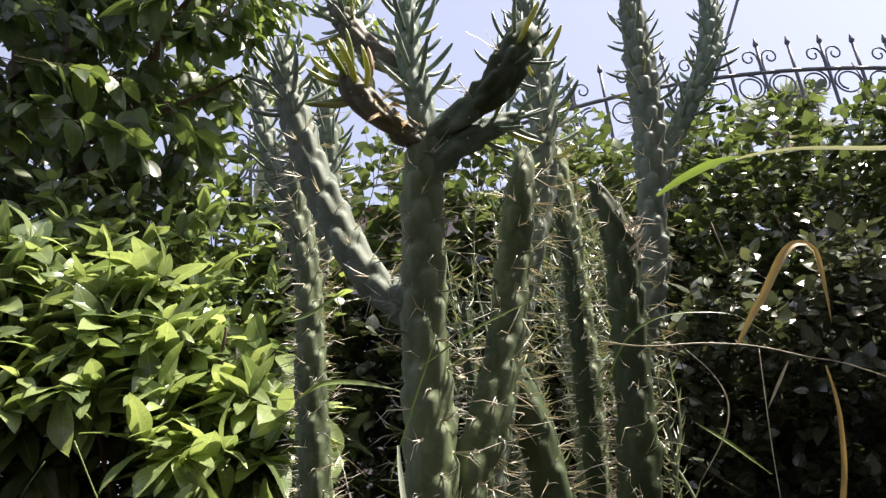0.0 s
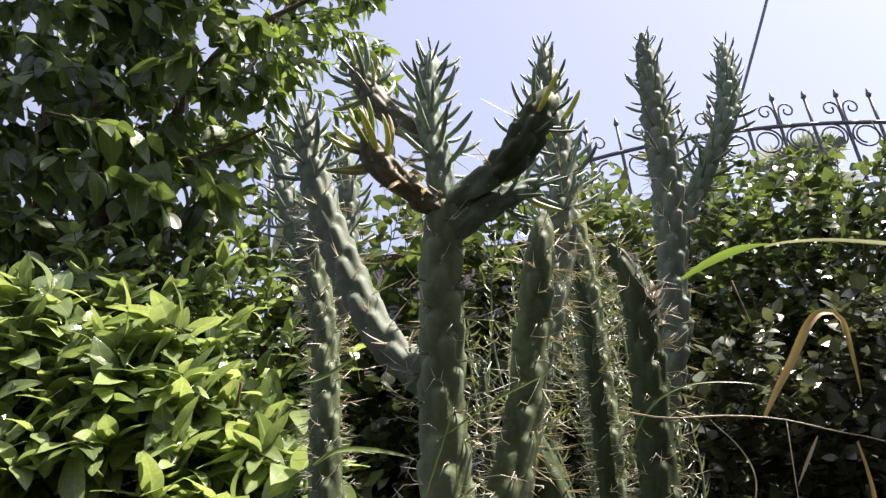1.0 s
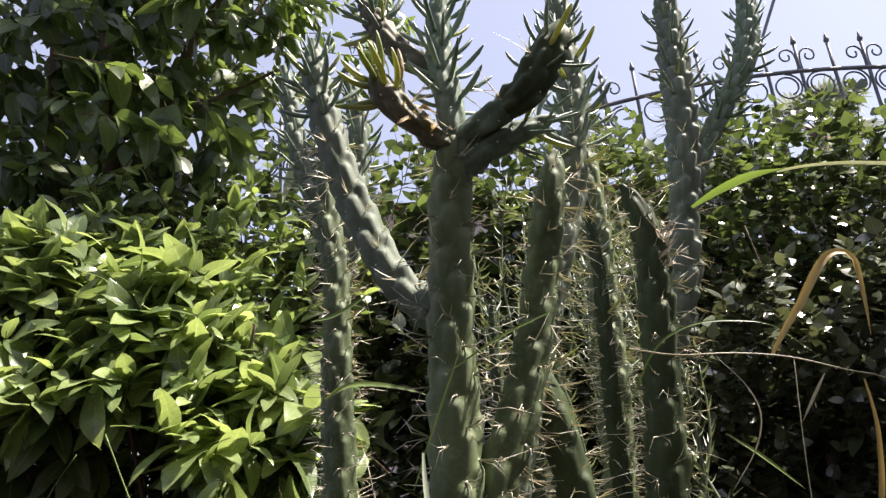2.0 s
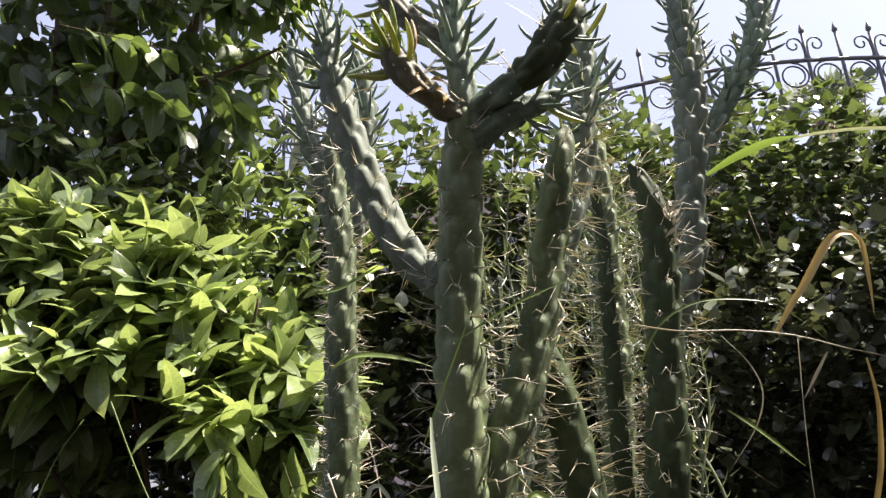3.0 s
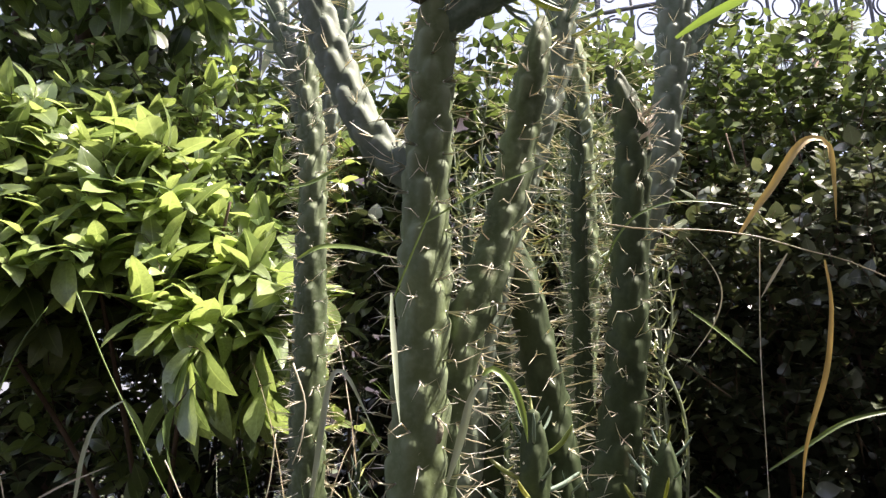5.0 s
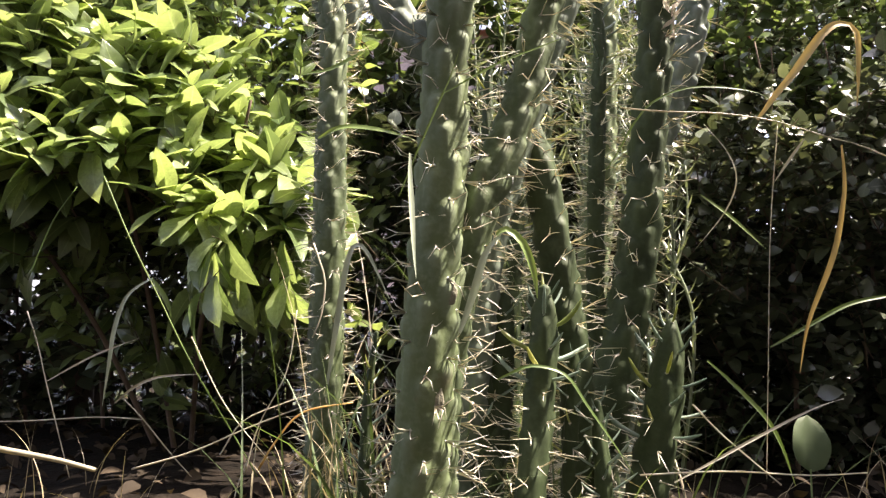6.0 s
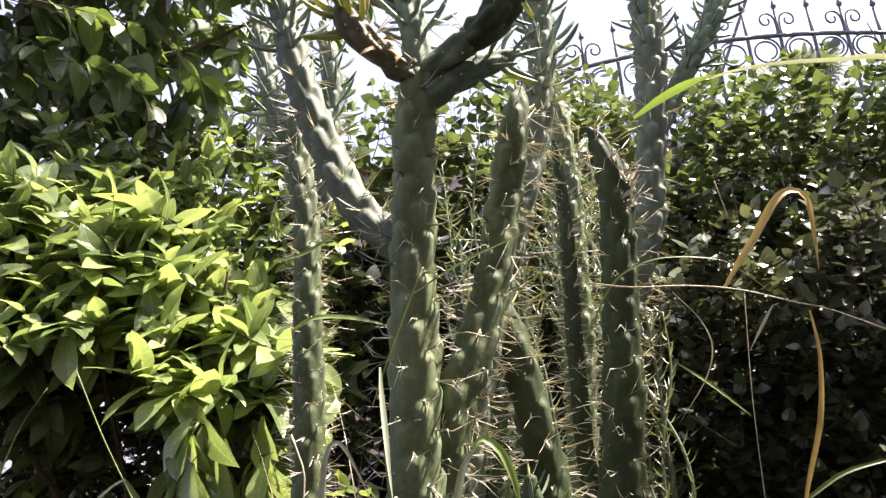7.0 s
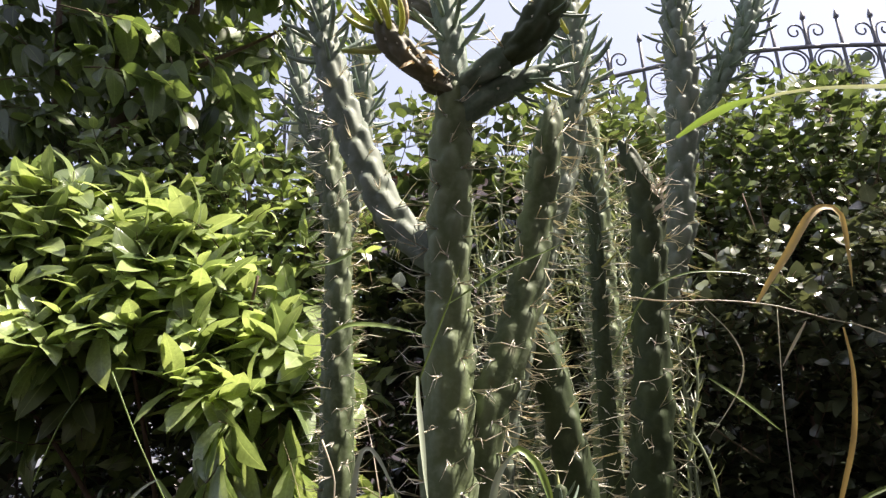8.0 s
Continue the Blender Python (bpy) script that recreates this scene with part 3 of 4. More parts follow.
cactus_limb(tall, "arm", [(0.444, 1.304, 1.008, 0.0208), (0.502, 1.325, 1.117, 0.0218), (0.546, 1.336, 1.186, 0.0226), (0.589, 1.341, 1.256, 0.0241), (0.630, 1.346, 1.322, 0.0272), (0.664, 1.357, 1.404, 0.0278), (0.685, 1.367, 1.490, 0.0256), (0.697, 1.378, 1.554, 0.0187), (0.702, 1.378, 1.583, 0.0071)],
            13, spines=0.2, bump=1.0, leafy=0.46, tip_gap=0.0062, leaf_len=0.048, stout=0.85, skin=SKIN_TIP)
side = cactus("straight grey-green spiny cactus column")
cactus_limb(side, "stem", [(-0.268, 1.262, -0.050, 0.0288), (-0.259, 1.265, 0.208, 0.0284), (-0.261, 1.270, 0.408, 0.0286), (-0.263, 1.270, 0.672, 0.0286), (-0.267, 1.277, 0.887, 0.0279), (-0.282, 1.285, 1.020, 0.0257), (-0.286, 1.295, 1.130, 0.0221), (-0.283, 1.300, 1.220, 0.0166), (-0.280, 1.300, 1.280, 0.0081)],
            14, picked=295, leafy=0.12, leaf_len=0.05, skin=SKIN_MID)
for seed, pts, leaf in (
        (15, [(-0.335, 1.52, -0.03, 0.024), (-0.332, 1.52, 0.45, 0.025), (-0.326, 1.52, 0.84, 0.0255), (-0.280, 1.50, 1.03, 0.0275), (-0.256, 1.50, 1.23, 0.0290), (-0.254, 1.50, 1.383, 0.0270), (-0.274, 1.50, 1.50, 0.012)], 0.34),
        (16, [(-0.325, 1.56, -0.03, 0.026), (-0.318, 1.54, 0.8, 0.027), (-0.338, 1.52, 1.05, 0.0275), (-0.391, 1.500, 1.253, 0.0280), (-0.414, 1.500, 1.368, 0.0270), (-0.431, 1.500, 1.471, 0.0220), (-0.444, 1.500, 1.550, 0.010)], 0.46),
        (18, [(0.060, 0.90, -0.03, 0.020), (0.068, 0.910, 0.081, 0.0200), (0.089, 0.945, 0.232, 0.0212), (0.097, 0.950, 0.335, 0.0195), (0.098, 0.950, 0.392, 0.010)], 0.13),
        (19, [(0.210, 1.000, -0.03, 0.028), (0.225, 1.000, 0.056, 0.0285), (0.255, 1.000, 0.180, 0.0280), (0.271, 1.000, 0.271, 0.0250), (0.278, 1.000, 0.325, 0.0165), (0.281, 1.000, 0.350, 0.007)], 0.17),
        (20, [(0.000, 0.95, -0.03, 0.022), (0.012, 0.955, 0.066, 0.0220), (0.036, 1.000, 0.227, 0.0225), (0.042, 1.000, 0.335, 0.0185), (0.047, 1.000, 0.385, 0.009)], 0.10),
        (21, [(0.150, 1.0, -0.03, 0.024), (0.146, 1.0, 0.25, 0.025), (0.130, 1.000, 0.382, 0.0262), (0.118, 1.000, 0.454, 0.0265), (0.102, 1.000, 0.545, 0.0262), (0.088, 1.000, 0.610, 0.022), (0.078, 1.000, 0.650, 0.009)], 0.04),
        (30, [(-0.015, 0.975, -0.03, 0.021), (0.005, 0.98, 0.10, 0.0215), (0.018, 0.985, 0.20, 0.020), (0.022, 0.99, 0.27, 0.009)], 0.06),
        (33, [(-0.150, 1.02, -0.03, 0.007), (-0.153, 1.02, 0.10, 0.008), (-0.150, 1.02, 0.22, 0.007), (-0.138, 1.02, 0.33, 0.004)], 0.30),
        (31, [(0.185, 0.96, -0.03, 0.012), (0.178, 0.965, 0.10, 0.012), (0.172, 0.97, 0.19, 0.011), (0.170, 0.97, 0.24, 0.005)], 0.16),
        (32, [(0.135, 0.99, -0.03, 0.011), (0.132, 0.985, 0.12, 0.011), (0.140, 0.98, 0.26, 0.010), (0.142, 0.98, 0.32, 0.005)], 0.20),
        (23, [(0.11, 1.35, -0.03, 0.018), (0.13, 1.36, 0.5, 0.018), (0.15, 1.38, 0.90, 0.016), (0.14, 1.38, 1.08, 0.007)], 0.45),
        (24, [(0.20, 1.42, -0.03, 0.018), (0.26, 1.42, 0.5, 0.018), (0.27, 1.44, 0.88, 0.016), (0.28, 1.44, 1.06, 0.007)], 0.45),
        (26, [(0.02, 1.12, -0.03, 0.014), (0.03, 1.13, 0.35, 0.013), (0.025, 1.14, 0.66, 0.011), (0.03, 1.14, 0.78, 0.006)], 0.10),
        (28, [(0.23, 1.28, -0.03, 0.017), (0.225, 1.28, 0.45, 0.017), (0.24, 1.28, 0.85, 0.014), (0.235, 1.28, 1.02, 0.006)], 0.26),
        (25, [(0.07, 1.22, -0.03, 0.016), (0.07, 1.22, 0.35, 0.016), (0.085, 1.22, 0.62, 0.013), (0.08, 1.22, 0.72, 0.006)], 0.30)):
    shoot = cactus("green spiny cactus shoot with a leafy tip" if leaf > 0.05 else "thin grey-green spiny cactus stem")
    cactus_limb(shoot, "stem", pts, seed, leafy=leaf, tip_gap=0.0062 if seed in (15, 16) else 0.0085 if seed in (18, 19) else 0.007, leaf_len=0.06 if seed in (15, 16) else 0.046 if seed in (18, 19) else 0.042, skin=SKIN_BLOOM if seed in (15, 16) else SKIN_SHADED, yellow=0.06 if seed in (15, 16) else 0.18, stout=0.8 if seed in (15, 16, 18, 19) else 0.55)


# ---- shrubs, tree and hedge ----
def plant(name, label, category, twigs, leaf_shapes, leaf_mat, rng, per_twig, size, spread=0.7, hang=0.2, twig_r=0.0025, singles=None, limbs=(), up_bias=1.0, single_meshes=(), low_hang=0.0, tilt=0.6, start=0.25):
    """A leafy plant: limbs, twigs that run from their foot to their tip, and leaves along each twig.
    singles: rows that tell for a leaf place whether it is built as a leaf of its own."""
    ob = new(name, None)
    tagged(ob, label, category)
    curves = []
    P, D, U, S = [], [], [], []
    for foot, tip in twigs:
        foot, tip = np.asarray(foot, float), np.asarray(tip, float)
        mid = (foot + tip) / 2 + rng.normal(0, 0.08, 3) * np.linalg.norm(tip - foot)
        c = spline([(*foot, twig_r), (*mid, twig_r * 0.8), (*tip, twig_r * 0.35)], 0.03)
        curves.append(c)
        t = np.gradient(c[:, :3], axis=0)
        t /= np.linalg.norm(t, axis=1)[:, None]
        for h in range(per_twig):
            f = min(1.0, (start + (1 - start) * (h + rng.rand()) / per_twig))
            i = min(len(c) - 1, int(f * (len(c) - 1)))
            a = h * 2.4 + rng.uniform(-0.5, 0.5)
            e1 = np.cross(t[i], [0.1, 0.2, 1.0])
            e1 /= np.linalg.norm(e1) + 1e-9
            e2 = np.cross(t[i], e1)
            d = (math.cos(a) * e1 + math.sin(a) * e2) * spread + t[i] * (0.35 + 0.6 * f) + np.array([0, 0, -hang]) + rng.normal(0, 0.2, 3)
            face, loose = np.array([0, -0.25, up_bias]), tilt
            if low_hang and c[i, 2] < low_hang:
                face, loose = np.array([-0.75, -0.55, 0.2]), 0.25
                if h % 2:
                    continue
                d = d * [0.6, 0.6, 0.3] + np.array([0, -0.1, -0.8])
            P.append(c[i, :3])
            D.append(d)
            U.append(face + rng.normal(0, loose, 3))
            S.append(size * rng.uniform(0.6, 1.2) * (1 - 0.25 * (f > 0.9)))
    P, D, U, S = (np.array(v) for v in (P, D, U, S))
    own = np.zeros(len(P), bool)
    if single_meshes:
        order = np.argsort([singles(p) if singles else p[1] for p in P])[:290]
        own[order] = True
    for l in limbs:
        child("branch", mesh("branch", *tubes([spline(l, 0.05)], 9), BARK), ob, "brown woody branch")
    child("twig_tangle", mesh("twig_tangle", *tubes(curves, 5), TWIG), ob, "thin brown twigs", "stuff")
    child("foliage", leaves_mesh("foliage", P[~own], D[~own], U[~own], S[~own], leaf_shapes, leaf_mat, rng), ob, kind="stuff")
    rot = basis_rows(D[own], U[own])
    for p, m, s in zip(P[own], rot, S[own]):
        lf = child("leaf", single_meshes[rng.randint(len(single_meshes))], ob)
        lf.matrix_basis = Matrix.Translation(p) @ Matrix(m.tolist()).to_4x4() @ Matrix.Scale(s, 4)
    return ob


def leaf_of_own(mat_name, shapes, *args, **more):
    m = leaf_material(mat_name, *args, vein=True, island=False, **more)
    return [mesh(mat_name, v, f, m, uv=leaf_uv(v, f)) for v, f in shapes]


def lerp_profile(x, pts):
    return float(np.interp(x, [p[0] for p in pts], [p[1] for p in pts]))


# near broad-leaved shrub
rng = np.random.RandomState(11)
BROAD = [leaf_shape(1, 0.35 + 0.02 * s, s, 2, 8, 0.2, 0.28, wave=0.018, lance=True) for s in range(6)]
BROAD_SINGLE = [mesh("shrub_leaf", v, f, SHRUB_LEAF, uv=leaf_uv(v, f)) for v, f in BROAD]
twigs = []
TOP = [(-1.9, 1.45), (-1.2, 1.45), (-0.9, 1.38), (-0.75, 1.20), (-0.62, 1.02), (-0.5, 0.90), (-0.38, 0.74), (-0.30, 0.62)]
for _ in range(205):
    x = rng.uniform(-1.75, -0.36)
    top = lerp_profile(x, TOP)
    h = rng.rand() ** 0.7
    z = 0.42 + h * (top - 0.46)
    y = 1.42 + 0.12 * rng.rand() + 0.42 * h + (0.3 * rng.rand() if h > 0.85 else 0)
    under = lerp_profile(x, [(-1.7, 0.82), (-0.9, 0.75), (-0.72, 0.64), (-0.62, 0.52), (-0.5, 0.42), (-0.36, 0.36)])
    if z < under:
        y += 0.18 + 0.15 * rng.rand()
        if rng.rand() < 0.6:
            continue
    if x < -0.62 and z < (0.54 if x > -0.75 else 0.64) and rng.rand() < 0.92:
        continue
    tip = np.array([x, y, z])
    out = np.array([rng.normal(0.1, 0.35), -0.75, 0.15 + 0.5 * h + rng.normal(0, 0.25)])
    twigs.append((tip - out / np.linalg.norm(out) * rng.uniform(0.18, 0.32), tip))
for _ in range(150):
    x = rng.uniform(-1.95, -0.45)
    z = rng.uniform(0.56, lerp_profile(x, TOP) - 0.05)
    if z < 0.75 and (x < -0.7 or rng.rand() < 0.5):
        continue
    tip = np.array([x, rng.uniform(1.7, 2.2), z])
    twigs.append((tip + [rng.normal(0, 0.1), 0.15, -0.15], tip))
plant("shrub", "bushy shrub with broad glossy yellow-green leaves", "shrub", twigs, BROAD, SHRUB_LEAF_MANY, rng, 11, 0.156, 0.85, 0.28, tilt=0.36, start=0.40,
      low_hang=0.56, singles=lambda p: p[1] + 0.3 * abs(p[0] + 0.8), single_meshes=BROAD_SINGLE,
      limbs=[[(-0.9 + 0.04 * i, 2.05, -0.05, 0.008), (-0.9 + dx * 0.4, 2.0, 0.4, 0.007), (-0.9 + dx, 1.8, 0.95, 0.004)] for i, dx in enumerate((-0.6, -0.1, 0.3))])

# finer shrub behind it
rng = np.random.RandomState(14)
twigs = []
for _ in range(360):
    x, y = rng.uniform(-1.5, -0.38), rng.uniform(1.95, 2.45)
    hi = lerp_profile(x, [(-1.5, 1.62), (-0.95, 1.62), (-0.65, 1.5), (-0.45, 1.42), (-0.28, 1.2)])
    tip = np.array([x, y, 0.2 + (hi - 0.2) * rng.rand() ** 0.8])
    out = np.array([rng.normal(0, 0.4), -0.5, 0.55])
    twigs.append((tip - out / np.linalg.norm(out) * rng.uniform(0.15, 0.28), tip))
plant("shrub", "bushy shrub with small pointed mid-green leaves", "shrub", twigs, BROAD, FINE_LEAF, rng, 10, 0.088, 0.8, 0.2, 0.002,
      single_meshes=leaf_of_own("fine_leaf", BROAD, (0.082, 0.130, 0.048), (0.30, 0.39, 0.145), 0.28, 0.36))

# dark tree
rng = np.random.RandomState(12)
OVAL = [leaf_shape(1, 0.5, 20 + s, 2, 6, 0.18, 0.25, 0.75) for s in range(4)]
NARROW = [leaf_shape(1, 0.34, 30 + s, 1, 6, 0.3, 0.35, 0.85) for s in range(4)]
twigs = []
for _ in range(600):
    x, y, z = rng.uniform(-2.9, -0.66), rng.uniform(2.0, 3.1), rng.uniform(1.55, 3.6)
    if z < 0.49 + 0.50 * y or (x / y > -0.404 and z < 0.50 + 0.649 * y and (rng.rand() < 0.5 or x / y > -0.31 or z < 0.50 + 0.56 * y)):
        continue
    if x < -1.9 and rng.rand() < 0.3:
        continue
    tip = np.array([x, y, z])
    twigs.append((tip + [rng.normal(-0.15, 0.15), rng.normal(0.1, 0.15), rng.uniform(0.0, 0.2)], tip))
# Upper crown out of view, added to shade the leaves below it.
for _ in range(170):
    tip = np.array([rng.uniform(-2.6, -0.25), rng.uniform(2.25, 3.4), rng.uniform(3.45, 4.7)])
    twigs.append((tip + [rng.normal(-0.1, 0.15), rng.normal(0.1, 0.15), rng.uniform(0.0, 0.2)], tip))
plant("tree", "shady tree with dense dark green oval leaves", "tree", twigs, OVAL, TREE_LEAF, rng, 9, 0.150, 0.8, 0.75,
      single_meshes=leaf_of_own("oval_leaf", OVAL, (0.056, 0.090, 0.030), (0.172, 0.24, 0.084), 0.40, 0.5),
      limbs=[[(-1.50, 2.65, -0.05, 0.05), (-1.50, 2.6, 1.2, 0.042), (-1.48, 2.55, 1.75, 0.038), (-1.5, 2.55, 2.1, 0.03), (-1.6, 2.6, 2.9, 0.024), (-1.2, 2.8, 4.2, 0.010)],
             [(-1.49, 2.55, 1.8, 0.02), (-1.3, 2.6, 2.2, 0.016), (-0.9, 2.7, 2.8, 0.012), (-0.5, 2.8, 3.9, 0.006)],
             [(-1.75, 2.5, -0.05, 0.03), (-1.72, 2.5, 1.0, 0.026), (-1.72, 2.5, 1.7, 0.022), (-1.8, 2.5, 2.6, 0.014)],
             [(-1.5, 2.55, 2.0, 0.014), (-1.0, 2.5, 2.15, 0.009), (-0.7, 2.4, 2.2, 0.005)]])
rng = np.random.RandomState(13)
twigs = []
for _ in range(56):
    x = rng.uniform(-0.68, -0.16)
    z = rng.uniform(2.08 + 0.3 * (x + 0.7), 3.1)
    tip = np.array([x, rng.uniform(2.05, 2.7), z])
    twigs.append((tip + [rng.uniform(-0.3, -0.1), 0.05, rng.uniform(0.0, 0.15)], tip))
plant("tree", "overhanging tree branch with pale green pointed leaves", "tree", twigs, NARROW, TREE_LEAF_PALE, rng, 10, 0.105, 0.6, 0.6,
      limbs=[[(-1.6, 2.9, -0.05, 0.05), (-1.5, 2.8, 1.8, 0.04), (-1.1, 2.6, 2.7, 0.02), (-0.5, 2.4, 2.9, 0.008)]])

# airy sprigs standing over the hedge
rng = np.random.RandomState(17)
ROUND = [leaf_shape(1, 0.72, 40 + s, 1, 5, 0.15, 0.2, 0.7) for s in range(4)]
twigs = []
for _ in range(46):
    x = rng.uniform(-1.0, 0.7)
    y = rng.uniform(2.35, 2.8)
    hi = rng.uniform(0.50, 0.60) * y + 0.47
    twigs.append(((x + rng.normal(0, 0.03), y + 0.05, hi - rng.uniform(0.25, 0.4)), (x, y, hi)))
for _ in range(16):
    x, y = rng.uniform(0.03, 0.32), rng.uniform(2.4, 2.65)
    hi = rng.uniform(0.52, 0.61) * y + 0.47
    twigs.append(((x + rng.normal(0, 0.03), y + 0.05, hi - rng.uniform(0.3, 0.45)), (x, y, hi)))
plant("hedge_shrub", "thin leafy sprigs standing up from the hedge top", "hedge", twigs, ROUND, HEDGE_LEAF_LIT, rng, 11, 0.062, 0.8, 0.1, 0.0022,
      limbs=[[(x, 2.7, -0.03, 0.009), (x + 0.03, 2.65, 0.9, 0.007), (x, 2.6, 1.55, 0.004)] for x in (-0.7, -0.3, 0.1, 0.5)])

# hedge, dark face
ROUND_DARK = leaf_of_own("round_leaf", ROUND, (0.052, 0.066, 0.040), (0.135, 0.158, 0.098), 0.22, 0.18, shine=1.2)
ROUND_TOP = leaf_of_own("round_top_leaf", ROUND, (0.042, 0.068, 0.026), (0.140, 0.195, 0.070), 0.30, 0.32)


def hedge(label, seed, count, xs, front, back, top, mat, size, per, low=0.05, name="hedge_shrub"):
    r = np.random.RandomState(seed)
    tw = []
    for _ in range(count):
        x = r.uniform(*xs)
        hi = lerp_profile(x, top)
        y = front + (back - front) * r.rand() ** 1.6
        hi = 0.42 + (hi - 0.46) * max(y, 1.7) / 2.35
        z = low + (hi - low) * r.rand()
        if low < 0 and z < 0.65:
            y += 0.28 * (1 - z / 0.65)  # the hedge's foot stands back under its crown
        tip = np.array([x, y, z])
        out = np.array([r.normal(0, 0.4), -0.45 + r.normal(0, 0.3), 0.6])
        tw.append((tip - out / np.linalg.norm(out) * r.uniform(0.12, 0.28), tip))
    sticks = []
    for _ in range(int(count / 60)):
        x, y = r.uniform(*xs), r.uniform(front + 0.1, back)
        hi = lerp_profile(x, top)
        sticks.append([(x, y, -0.03, 0.007), (x + r.normal(0, 0.05), y + r.normal(0, 0.05), hi * 0.5, 0.005), (x + r.normal(0, 0.1), y + r.normal(0, 0.06), hi - 0.12, 0.002)])
    return plant(name, label, "hedge", tw, ROUND, mat, r, per, size, 0.85, 0.15, 0.002, limbs=sticks, tilt=0.38, single_meshes=ROUND_TOP if mat is HEDGE_LEAF_LIT else ROUND_DARK)


hedge("dense dark hedge with small round glossy leaves", 21, 2150, (0.42, 2.6), 1.62, 2.75, [(0.4, 1.05), (0.8, 1.28), (1.3, 1.34), (2.6, 1.4)], HEDGE_LEAF, 0.050, 15, -0.05)
hedge("sunlit hedge top with broad green leaves", 22, 900, (0.45, 2.8), 2.02, 3.0, [(0.4, 1.70), (0.62, 1.84), (0.8, 1.72), (1.0, 1.82), (1.25, 1.93), (1.6, 1.90), (2.8, 1.95)], HEDGE_LEAF_LIT, 0.052, 13, 0.98)
hedge("leafy green hedge behind the cacti", 23, 800, (-2.2, 0.55), 2.25, 3.0, [(-2.2, 1.98), (-1.0, 1.86), (-0.75, 1.58), (-0.50, 1.66), (-0.30, 1.62), (-0.2, 1.60), (0.0, 1.66), (0.18, 1.60), (0.3, 1.58), (0.5, 1.74)], HEDGE_LEAF_LIT, 0.075, 11, 0.85)
hedge("dark lower hedge with small glossy leaves behind the cacti", 27, 1500, (-2.4, 0.6), 2.2, 3.0, [(-2.4, 1.2), (0.6, 1.2)], HEDGE_LEAF, 0.068, 12, -0.05)


hedge("dark inner twigs and leaves of the hedge", 29, 1250, (0.3, 2.9), 2.55, 3.3, [(0.3, 1.3), (0.8, 1.5), (1.2, 1.62), (2.9, 1.65)], HEDGE_LEAF, 0.078, 13, -0.05)
# This hedge is out of view, added to throw shade on the bed.
hedge("unseen dark hedge added beside the cactus bed to shade it", 24, 900, (1.52, 2.1), 0.0, 1.75, [(1.3, 3.65), (2.1, 3.65)], HEDGE_LEAF, 0.062, 13, -0.05)


# ---- fence ----
def build_fence():
    f = new("fence", None)
    tagged(f, "black wrought-iron fence with spear tips and scrolls", "fence")

    def rail_z(x):
        return 2.93 - 0.08 * (x - 2.2) ** 2 if x > 0.6 else 2.72 - 0.08 * (x + 1.9) ** 2

    Y = 4.0
    xs = np.arange(-3.9, 4.4, 0.215) + 0.125
    spear = spline([(0, 0, 0, 0.002), (0, 0, 0.02, 0.018), (0, 0, 0.05, 0.012), (0, 0, 0.085, 0.001)], 0.008)
    tip_me = mesh("spear_tip", *tubes([spear], 8), IRON)
    curl = []
    for a in np.linspace(0, 4.4 * np.pi / 2, 26):
        rr = 0.062 * (1 - a / 10)
        curl.append((0.062 - rr * math.cos(a) * 0.9, 0, 0.10 + rr * math.sin(a), 0.006))
    scroll = [(0.012, 0, -0.03, 0.006), (0.002, 0, 0.03, 0.006)] + curl
    scroll_me = mesh("scroll", *tubes([spline(scroll, 0.012)], 6), IRON)
    ring = []
    for a in np.linspace(0, 2 * np.pi * 1.45, 44):
        rr = 0.095 * (1 - 0.04 * a)
        ring.append((rr * math.sin(a), 0, rr * math.cos(a), 0.006))
    ring_me = mesh("ring_scroll", *tubes([ring], 6), IRON)
    for a, b in ((-3.9, -0.85), (0.5, 4.4)):
        for dz, r in ((0, 0.014), (-2.3, 0.012)):
            pts = [(x, Y, (rail_z(max(x, 0.61) if b > 1 else x) if dz == 0 else 0.45), r) for x in np.linspace(a, b, 40)]
            child("rail", mesh("rail", *tubes([pts], 8), IRON), f)
    for i, x in enumerate(xs):
        if -0.85 < x < 0.5:
            continue
        z = rail_z(x)
        post = 0.011
        child("bar", mesh("bar", *tubes([[(x, Y + 0.004, -0.05 if i % 6 == 0 else 0.42, post), (x, Y + 0.004, z, post), (x, Y + 0.004, z + 0.22, post)]], 8), IRON), f)
        t = child("spear_tip", tip_me, f)
        t.location = (x, Y + 0.004, z + 0.20)
        if i % 2 == 0:
            for sx in (1, -1):
                s = child("scroll", scroll_me, f)
                s.location, s.scale = (x + sx * 0.01, Y + 0.004, z + 0.02), (sx, 1, 1)
        g = child("ring_scroll", ring_me, f)
        g.location, g.scale = (x + 0.1075, Y + 0.004, z - 0.105), ((1, 1, 1) if i % 2 else (-1, 1, 1))
    return f


build_fence()


